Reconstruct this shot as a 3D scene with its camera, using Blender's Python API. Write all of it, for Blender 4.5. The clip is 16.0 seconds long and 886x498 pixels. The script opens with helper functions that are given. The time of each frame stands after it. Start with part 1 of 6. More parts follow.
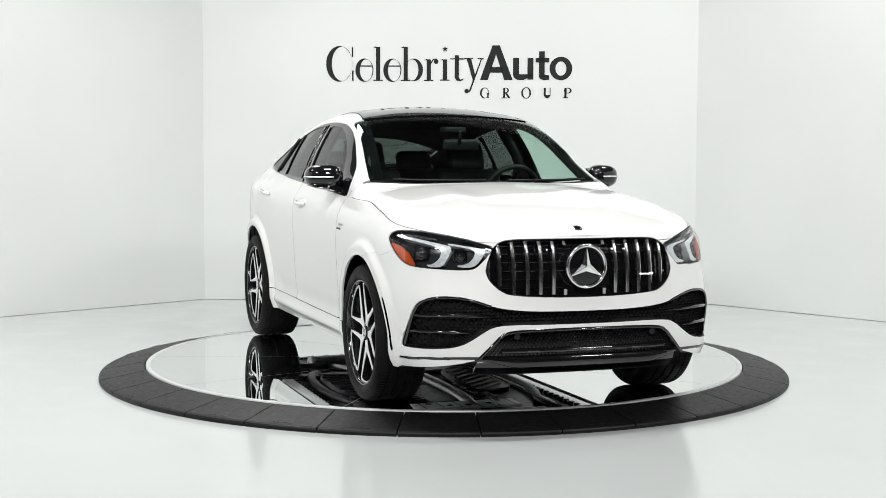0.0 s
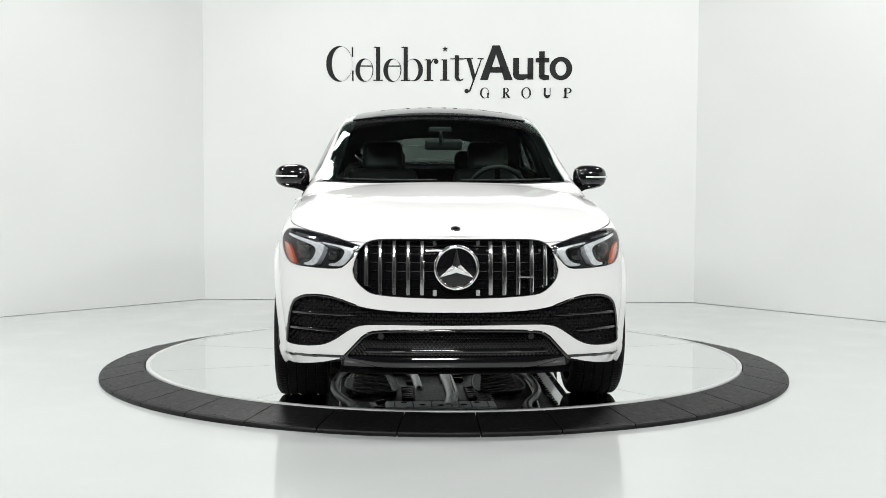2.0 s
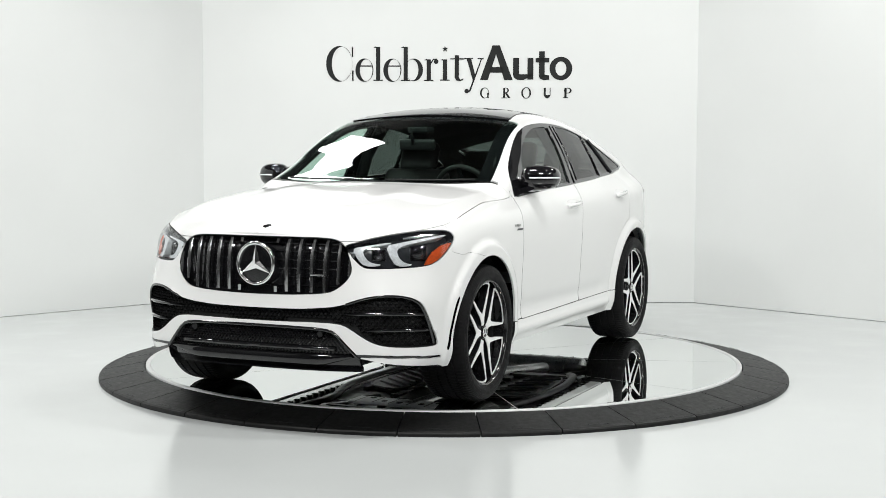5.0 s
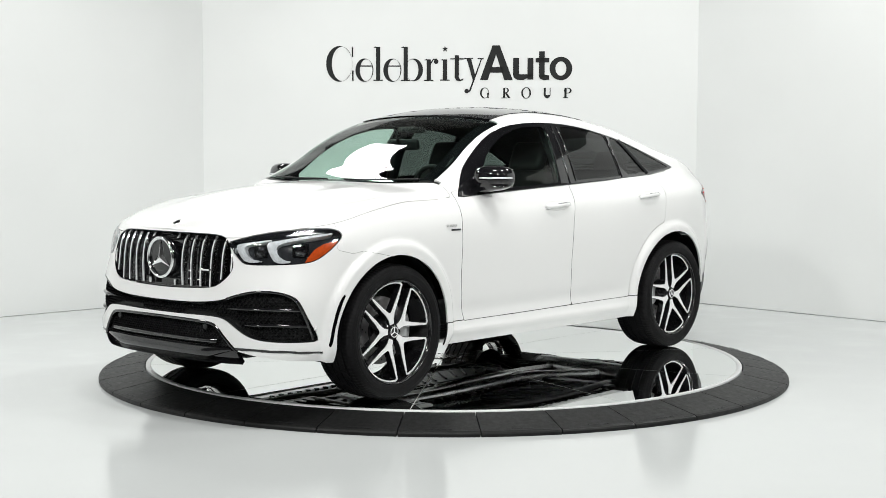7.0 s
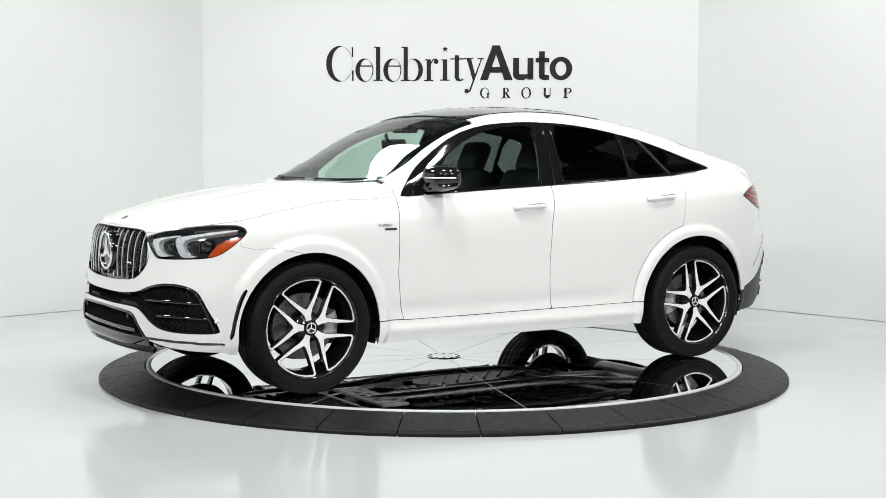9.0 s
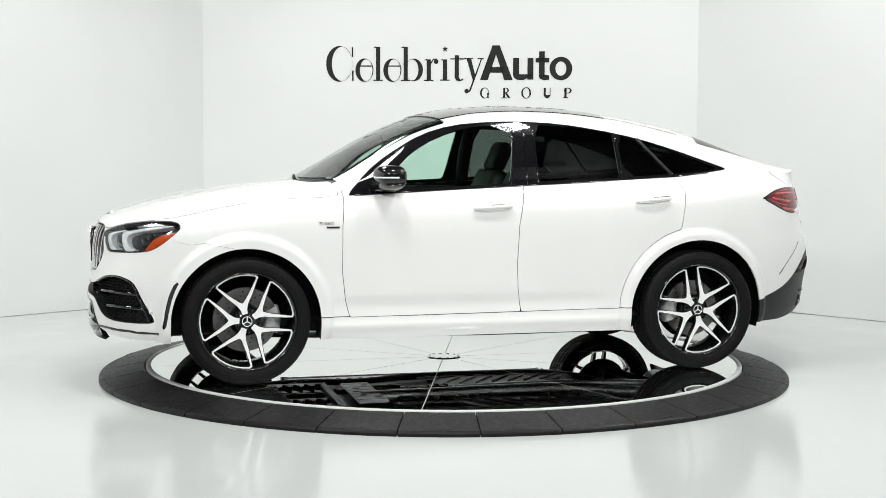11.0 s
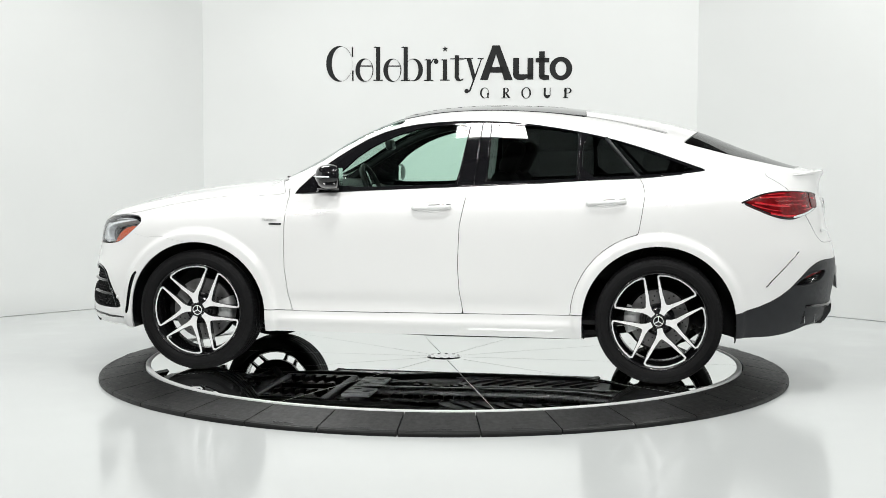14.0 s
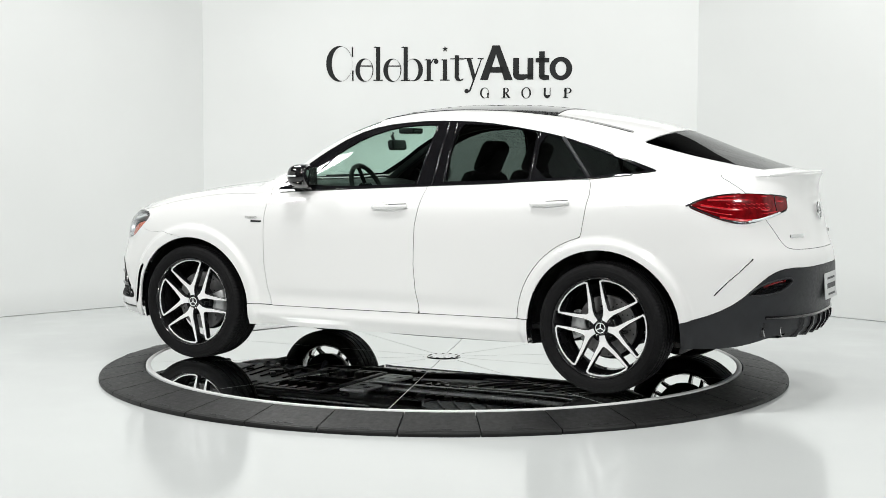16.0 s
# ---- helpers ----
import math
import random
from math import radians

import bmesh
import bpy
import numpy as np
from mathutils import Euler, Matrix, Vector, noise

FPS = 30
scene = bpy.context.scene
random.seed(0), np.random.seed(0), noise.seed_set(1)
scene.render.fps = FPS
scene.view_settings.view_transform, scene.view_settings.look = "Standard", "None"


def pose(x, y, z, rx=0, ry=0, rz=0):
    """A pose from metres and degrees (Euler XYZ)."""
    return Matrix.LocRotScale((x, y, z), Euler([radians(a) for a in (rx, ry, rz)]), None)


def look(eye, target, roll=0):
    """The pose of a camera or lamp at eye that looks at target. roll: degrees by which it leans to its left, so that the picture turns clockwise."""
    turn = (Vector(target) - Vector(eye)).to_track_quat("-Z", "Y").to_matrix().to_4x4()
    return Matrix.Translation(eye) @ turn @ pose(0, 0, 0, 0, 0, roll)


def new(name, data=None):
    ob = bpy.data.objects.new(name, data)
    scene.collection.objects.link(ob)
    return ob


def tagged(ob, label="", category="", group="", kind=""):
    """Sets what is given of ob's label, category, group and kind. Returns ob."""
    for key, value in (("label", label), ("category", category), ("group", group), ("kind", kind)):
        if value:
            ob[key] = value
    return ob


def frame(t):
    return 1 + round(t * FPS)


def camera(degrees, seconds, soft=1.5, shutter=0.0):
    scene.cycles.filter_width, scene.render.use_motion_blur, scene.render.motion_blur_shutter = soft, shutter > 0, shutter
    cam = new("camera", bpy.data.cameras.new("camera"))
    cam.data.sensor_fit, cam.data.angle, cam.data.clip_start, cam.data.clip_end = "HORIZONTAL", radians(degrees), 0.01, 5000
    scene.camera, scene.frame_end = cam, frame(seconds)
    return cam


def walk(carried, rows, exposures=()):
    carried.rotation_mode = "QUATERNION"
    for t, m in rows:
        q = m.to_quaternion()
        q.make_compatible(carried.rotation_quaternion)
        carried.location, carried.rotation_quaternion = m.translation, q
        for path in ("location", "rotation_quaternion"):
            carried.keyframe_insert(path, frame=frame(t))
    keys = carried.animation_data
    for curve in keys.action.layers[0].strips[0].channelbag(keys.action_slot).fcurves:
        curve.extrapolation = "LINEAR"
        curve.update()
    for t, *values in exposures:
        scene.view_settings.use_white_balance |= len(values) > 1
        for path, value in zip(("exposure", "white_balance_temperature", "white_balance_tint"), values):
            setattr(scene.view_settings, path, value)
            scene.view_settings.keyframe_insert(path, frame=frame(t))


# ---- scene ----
from mathutils.bvhtree import BVHTree

cam = camera(36.0, 16.0, soft=0.6)
VIEW = look((0, -9.376, 1.488), (-0.00962, 0.59954, 0.78325), 0.23)
walk(cam, [(0.0, VIEW), (16.0, VIEW)])

# ---- light ----
DISC = 0.08  # top of the turntable
scene.view_settings.exposure = -0.21
world = bpy.data.worlds.new("world")
scene.world = world
world.use_nodes = True
world.node_tree.nodes["Background"].inputs[0].default_value = (0.80, 0.90, 0.86, 1)
world.node_tree.nodes["Background"].inputs[1].default_value = 0.05


def area(x, y, z, tx, ty, tz, w, h, power, tint=(1.0, 1.0, 0.98)):
    lamp = bpy.data.lights.new("studio_and_fill_light", "AREA")
    lamp.shape, lamp.size, lamp.size_y, lamp.energy, lamp.color = "RECTANGLE", w, h, power, tint
    ob = new("studio_and_fill_light", lamp)
    ob.matrix_world = look((x, y, z), (tx, ty, tz))
    return ob


# overhead softboxes, placed by their reflections in the glass
area(-0.55, -2.3, 5.4, -0.3, -0.3, 0.7, 0.9, 0.65, 140)
area(2.0, -1.75, 5.4, 0.4, -0.3, 0.7, 0.42, 0.38, 115)
area(-2.07, 2.5, 4.6, -0.5, -0.5, 1.4, 1.15, 0.95, 85)
# unseen fill lamps, added to brighten the walls and the car's sides and front
area(3.4, 1.4, 5.4, 1.0, 1.4, 0.0, 0.6, 0.6, 80)
area(-4.9, -0.6, 5.3, -0.9, 0.4, 0.6, 0.8, 0.7, 115)
area(5.7, -6.0, 4.9, 2.4, 2.0, 0.5, 0.8, 0.7, 215)
area(-4.6, -7.0, 5.0, -3.2, 2.4, 0.4, 0.8, 0.7, 235)
area(0.2, -9.0, 5.0, 0.0, 0.3, 0.6, 1.2, 0.7, 285)

# ---- materials ----


def material(name, color, rough=0.5, metal=0.0, coat=0.0, coat_rough=0.03, vary=0.06, scale=6.0, bump=0.0, bump_scale=120.0,
             rough_vary=0.08, emit=0.0, spec=0.5):
    m = bpy.data.materials.new(name)
    m.use_nodes = True
    nt = m.node_tree
    b = nt.nodes["Principled BSDF"]
    b.inputs["Roughness"].default_value = rough
    b.inputs["Metallic"].default_value = metal
    b.inputs["Coat Weight"].default_value = coat
    b.inputs["Coat Roughness"].default_value = coat_rough
    b.inputs["Specular IOR Level"].default_value = spec
    tc = nt.nodes.new("ShaderNodeTexCoord")
    n = nt.nodes.new("ShaderNodeTexNoise")
    n.inputs["Scale"].default_value, n.inputs["Detail"].default_value = scale, 6.0
    nt.links.new(tc.outputs["Object"], n.inputs["Vector"])
    ramp = nt.nodes.new("ShaderNodeMapRange")
    ramp.inputs["From Min"].default_value, ramp.inputs["From Max"].default_value = 0.3, 0.7
    ramp.inputs["To Min"].default_value, ramp.inputs["To Max"].default_value = 1 - vary, 1 + vary * 0.5
    nt.links.new(n.outputs["Fac"], ramp.inputs["Value"])
    mul = nt.nodes.new("ShaderNodeVectorMath")
    mul.operation = "SCALE"
    mul.inputs[0].default_value = color
    nt.links.new(ramp.outputs["Result"], mul.inputs["Scale"])
    nt.links.new(mul.outputs["Vector"], b.inputs["Base Color"])
    if rough_vary:
        n2 = nt.nodes.new("ShaderNodeTexNoise")
        n2.inputs["Scale"].default_value, n2.inputs["Detail"].default_value = scale * 4.3, 4.0
        nt.links.new(tc.outputs["Object"], n2.inputs["Vector"])
        r2 = nt.nodes.new("ShaderNodeMapRange")
        r2.inputs["From Min"].default_value, r2.inputs["From Max"].default_value = 0.3, 0.7
        r2.inputs["To Min"].default_value, r2.inputs["To Max"].default_value = max(rough - rough_vary, 0), rough + rough_vary
        nt.links.new(n2.outputs["Fac"], r2.inputs["Value"])
        nt.links.new(r2.outputs["Result"], b.inputs["Roughness"])
    if bump:
        n3 = nt.nodes.new("ShaderNodeTexNoise")
        n3.inputs["Scale"].default_value, n3.inputs["Detail"].default_value = bump_scale, 3.0
        nt.links.new(tc.outputs["Object"], n3.inputs["Vector"])
        bp = nt.nodes.new("ShaderNodeBump")
        bp.inputs["Strength"].default_value, bp.inputs["Distance"].default_value = bump, 0.004
        nt.links.new(n3.outputs["Fac"], bp.inputs["Height"])
        nt.links.new(bp.outputs["Normal"], b.inputs["Normal"])
    if emit:
        b.inputs["Emission Color"].default_value = (*color, 1)
        b.inputs["Emission Strength"].default_value = emit
    return m


def glass_material(name, tint, ior=1.5, rough=0.0):
    """A thin tinted pane: what is behind shows through the tint, and the surface mirrors by its angle."""
    m = bpy.data.materials.new(name)
    m.use_nodes = True
    nt = m.node_tree
    nt.nodes.remove(nt.nodes["Principled BSDF"])
    out = nt.nodes["Material Output"]
    tr, gl = nt.nodes.new("ShaderNodeBsdfTransparent"), nt.nodes.new("ShaderNodeBsdfGlossy")
    tr.inputs["Color"].default_value = (*tint, 1)
    gl.inputs["Roughness"].default_value = rough
    lw, mix = nt.nodes.new("ShaderNodeLayerWeight"), nt.nodes.new("ShaderNodeMixShader")
    lw.inputs["Blend"].default_value = 0.5
    power, scale = nt.nodes.new("ShaderNodeMath"), nt.nodes.new("ShaderNodeMath")
    power.operation, scale.operation = "POWER", "MULTIPLY_ADD"
    power.inputs[1].default_value = 5.0
    scale.inputs[1].default_value, scale.inputs[2].default_value = 0.93, 0.05
    nt.links.new(lw.outputs["Facing"], power.inputs[0])
    nt.links.new(power.outputs[0], scale.inputs[0])
    nt.links.new(scale.outputs[0], mix.inputs[0])
    nt.links.new(tr.outputs[0], mix.inputs[1])
    nt.links.new(gl.outputs[0], mix.inputs[2])
    nt.links.new(mix.outputs[0], out.inputs["Surface"])
    return m


WALL = material("white_wall_paint", (0.695, 0.711, 0.704), 0.55, vary=0.03, scale=0.8, bump=0.05, bump_scale=60)
FLOOR = material("white_epoxy_floor", (0.578, 0.600, 0.597), 0.13, vary=0.012, scale=0.6, rough_vary=0.03, bump=0.01, bump_scale=3)
CEIL = material("dark_ceiling_steel", (0.025, 0.0255, 0.0255), 0.6, vary=0.1, scale=1.5)
BEAM = material("dark_beam_steel", (0.02, 0.02, 0.021), 0.5, vary=0.2, scale=2)
REARWALL = material("grey_hall_wall", (0.022, 0.0225, 0.0225), 0.6, vary=0.15, scale=0.7)
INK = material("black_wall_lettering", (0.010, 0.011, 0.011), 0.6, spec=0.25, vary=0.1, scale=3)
RAMP = material("black_rubber_ramp", (0.0075, 0.0078, 0.0078), 0.48, spec=0.25, vary=0.3, scale=7, bump=0.12, bump_scale=220, rough_vary=0.06)
DISCM = material("mirror_turntable", (0.86, 0.885, 0.875), 0.008, metal=1.0, vary=0.02, scale=1.2, rough_vary=0.006)
ALU = material("brushed_aluminium", (0.62, 0.63, 0.63), 0.5, metal=0.3, vary=0.04, scale=20)
SEAM = material("grey_seam", (0.5, 0.51, 0.5), 0.35, vary=0.2, scale=9)
PAINT = material("white_car_paint", (0.775, 0.778, 0.772), 0.35, coat=1.0, coat_rough=0.01, vary=0.004, scale=2.0, rough_vary=0.0)
GLOSS = material("gloss_black", (0.006, 0.006, 0.007), 0.05, coat=0.5, vary=0.1, scale=8, rough_vary=0.015)
MATTE = material("black_plastic", (0.012, 0.0125, 0.013), 0.45, spec=0.3, vary=0.2, scale=12, bump=0.12, bump_scale=400)
GREYP = material("dark_grey_plastic", (0.021, 0.022, 0.0245), 0.42, spec=0.3, vary=0.15, scale=12, bump=0.1, bump_scale=400)
SEAL = material("rubber_seal", (0.012, 0.012, 0.012), 0.7, vary=0.1)
CHROME = material("chrome", (0.88, 0.885, 0.89), 0.14, metal=1.0, vary=0.03, scale=14, rough_vary=0.03)
RUBBER = material("tyre_rubber", (0.0055, 0.0055, 0.006), 0.6, spec=0.14, vary=0.25, scale=14, bump=0.15, bump_scale=260)
MACHINED = material("machined_alloy", (0.90, 0.90, 0.90), 0.38, metal=0.15, vary=0.05, scale=30)
ALLOY = material("gloss_black_alloy", (0.010, 0.010, 0.011), 0.16, coat=0.6, vary=0.15, scale=10)
STEEL = material("brake_steel", (0.56, 0.56, 0.56), 0.32, metal=1.0, vary=0.2, scale=30)
CALIPER = material("silver_caliper", (0.72, 0.73, 0.73), 0.35, metal=0.4, vary=0.1)
LEATHER = material("black_leather", (0.012, 0.0115, 0.0115), 0.5, spec=0.3, vary=0.2, scale=20, bump=0.25, bump_scale=300)
RED = material("red_lamp_lens", (0.15, 0.002, 0.004), 0.1, coat=0.35, vary=0.5, scale=30, spec=0.25)
DARKRED = material("bright_red_lamp_strip", (0.55, 0.012, 0.02), 0.12, coat=1.0, vary=0.4, scale=60)
AMBER = material("amber_reflector", (0.55, 0.075, 0.012), 0.2, coat=1.0, vary=0.2, scale=60)
CLEARW = material("white_led_guide", (0.80, 0.825, 0.84), 0.2, metal=0.2, coat=1.0, vary=0.25, scale=45)
HOUSING = material("lamp_housing", (0.03, 0.032, 0.036), 0.2, vary=0.3, scale=18)
UNDER = material("underbody_black", (0.006, 0.006, 0.0065), 0.4, spec=0.2, vary=0.4, scale=9, bump=0.25, bump_scale=40)
UNDERMID = material("worn_underbody_plastic", (0.014, 0.014, 0.0145), 0.38, spec=0.3, vary=0.5, scale=11, bump=0.25, bump_scale=50)
ROTOR = material("dark_rotor_iron", (0.25, 0.245, 0.245), 0.38, metal=0.9, vary=0.25, scale=26)
UNDERGREY = material("grey_underbody_steel", (0.10, 0.10, 0.10), 0.38, metal=0.6, vary=0.4, scale=14, bump=0.3, bump_scale=60)
PLATE = material("pale_plate", (0.62, 0.63, 0.63), 0.4, vary=0.1, scale=30)
SCREEN_G = glass_material("windscreen_glass", (0.70, 0.83, 0.77), 1.5)
FRONT_G = glass_material("green_side_glass", (0.76, 0.92, 0.845), 1.5)
DARK_G = glass_material("privacy_glass", (0.11, 0.122, 0.118), 1.5)
LENS_G = glass_material("clear_lamp_cover", (0.93, 0.94, 0.95), 1.45)

# ---- mesh tools ----


def link_mesh(name, verts, faces, mat, parent=None, label="", smooth=True, mats=None, idx=None):
    me = bpy.data.meshes.new(name)
    me.from_pydata([tuple(v) for v in verts], [], [tuple(f) for f in faces])
    for m in (mats or [mat]):
        me.materials.append(m)
    if idx is not None:
        me.polygons.foreach_set("material_index", idx)
    me.polygons.foreach_set("use_smooth", [smooth] * len(me.polygons))
    me.update()
    ob = new(name, me)
    if parent is not None:
        ob.parent = parent
    if label:
        ob["label"] = label
    return ob


def part(name, bm, mat, parent, label="", smooth=False):
    me = bpy.data.meshes.new(name)
    bm.normal_update()
    bm.to_mesh(me)
    bm.free()
    me.materials.append(mat)
    if smooth:
        me.polygons.foreach_set("use_smooth", [True] * len(me.polygons))
    ob = new(name, me)
    if parent is not None:
        ob.parent = parent
    if label:
        ob["label"] = label
    return ob


def add_box(bm, x0, x1, y0, y1, z0, z1, bevel=0.0, seg=2, m=None):
    r = bmesh.ops.create_cube(bm, size=1.0)
    vs = r["verts"]
    for v in vs:
        v.co = Vector(((x0 + x1) / 2 + v.co.x * (x1 - x0), (y0 + y1) / 2 + v.co.y * (y1 - y0), (z0 + z1) / 2 + v.co.z * (z1 - z0)))
    if bevel:
        es = list({e for v in vs for e in v.link_edges})
        r = bmesh.ops.bevel(bm, geom=es, offset=bevel, segments=seg, affect="EDGES", profile=0.5)
        vs = list({v for f in r["faces"] for v in f.verts} | {v for v in vs if v.is_valid})
    if m is not None:
        bmesh.ops.transform(bm, matrix=m, verts=vs)
    return vs


def add_lathe(bm, prof, n=48, axis="y", m=None, a0=0.0, a1=2 * math.pi):
    """Turns (along, radius) pairs round an axis."""
    full = abs(a1 - a0 - 2 * math.pi) < 1e-6
    rings = []
    for k in range(n if full else n + 1):
        a = a0 + (a1 - a0) * k / n
        ring = []
        for h, r in prof:
            if axis == "y":
                p = Vector((r * math.cos(a), h, r * math.sin(a)))
            elif axis == "z":
                p = Vector((r * math.cos(a), r * math.sin(a), h))
            else:
                p = Vector((h, r * math.cos(a), r * math.sin(a)))
            ring.append(bm.verts.new(m @ p if m is not None else p))
        rings.append(ring)
    cnt = len(rings)
    for k in range(n):
        a, b = rings[k], rings[(k + 1) % cnt]
        for j in range(len(prof) - 1):
            bm.faces.new((a[j], a[j + 1], b[j + 1], b[j]))


def add_tube(bm, pts, r, n=8, closed=False, flat=1.0):
    pts = [Vector(p) for p in pts]
    rings = []
    up = Vector((0, 0, 1))
    for i, p in enumerate(pts):
        if closed:
            d = pts[(i + 1) % len(pts)] - pts[i - 1]
        else:
            d = pts[min(i + 1, len(pts) - 1)] - pts[max(i - 1, 0)]
        d.normalize()
        s = d.cross(up)
        if s.length < 1e-3:
            s = d.cross(Vector((1, 0, 0)))
        s.normalize()
        t = s.cross(d)
        rings.append([bm.verts.new(p + r * (math.cos(2 * math.pi * k / n) * s * flat + math.sin(2 * math.pi * k / n) * t)) for k in range(n)])
    m = len(rings)
    for i in range(m if closed else m - 1):
        a, b = rings[i], rings[(i + 1) % m]
        for k in range(n):
            bm.faces.new((a[k], a[(k + 1) % n], b[(k + 1) % n], b[k]))
    if not closed:
        bm.faces.new(rings[0][::-1])
        bm.faces.new(rings[-1])


def add_prism(bm, poly, h0, h1, axis="y", m=None):
    """A flat outline given thickness. axis y: outline in (x, z); axis x: outline in (y, z); axis z: outline in (x, y)."""
    def at(p, h):
        q = Vector((p[0], h, p[1])) if axis == "y" else Vector((h, p[0], p[1])) if axis == "x" else Vector((p[0], p[1], h))
        return m @ q if m is not None else q
    a = [bm.verts.new(at(p, h0)) for p in poly]
    b = [bm.verts.new(at(p, h1)) for p in poly]
    n = len(poly)
    fs = [bm.faces.new(a), bm.faces.new(b[::-1])]
    for k in range(n):
        fs.append(bm.faces.new((a[k], b[k], b[(k + 1) % n], a[(k + 1) % n])))
    bmesh.ops.recalc_face_normals(bm, faces=fs)


def chaikin(poly, times=2, closed=True):
    p = [np.array(q, float) for q in poly]
    for _ in range(times):
        q = []
        n = len(p)
        if not closed:
            q.append(p[0])
        for i in range(n if closed else n - 1):
            a, b = p[i], p[(i + 1) % n]
            q += [a * 0.75 + b * 0.25, a * 0.25 + b * 0.75]
        if not closed:
            q.append(p[-1])
        p = q
    return p


def smooth_interp(x, xs, ys):
    """Monotone cubic through the given stations, for arrays."""
    xs, ys = np.array(xs, float), np.array(ys, float)
    if xs[0] > xs[-1]:
        xs, ys = xs[::-1], ys[::-1]
    h, d = np.diff(xs), np.diff(ys) / np.diff(xs)
    m = np.zeros(len(xs))
    m[0], m[-1] = d[0], d[-1]
    for i in range(1, len(xs) - 1):
        if d[i - 1] * d[i] > 0:
            w1, w2 = 2 * h[i] + h[i - 1], h[i] + 2 * h[i - 1]
            m[i] = (w1 + w2) / (w1 / d[i - 1] + w2 / d[i])
    x = np.clip(np.asarray(x, float), xs[0], xs[-1])
    i = np.clip(np.searchsorted(xs, x) - 1, 0, len(xs) - 2)
    t = (x - xs[i]) / h[i]
    return ((2 * t**3 - 3 * t**2 + 1) * ys[i] + (t**3 - 2 * t**2 + t) * h[i] * m[i]
            + (-2 * t**3 + 3 * t**2) * ys[i + 1] + (t**3 - t**2) * h[i] * m[i + 1])


def poly_distance(P, poly):
    """Signed distance of 2D points to an outline; inside is negative."""
    poly = np.array(poly, float)
    P = np.asarray(P, float)
    best = np.full(len(P), 1e9)
    inside = np.zeros(len(P), bool)
    for i in range(len(poly)):
        a, b = poly[i - 1], poly[i]
        e = b - a
        w = P - a
        k = np.clip((w @ e) / max(e @ e, 1e-12), 0, 1)
        best = np.minimum(best, np.hypot(*(w - k[:, None] * e).T))
        cross = ((a[1] > P[:, 1]) != (b[1] > P[:, 1]))
        with np.errstate(divide="ignore", invalid="ignore"):
            xx = a[0] + (P[:, 1] - a[1]) * (b[0] - a[0]) / (b[1] - a[1])
        inside ^= cross & (P[:, 0] < xx)
    return np.where(inside, -best, best)


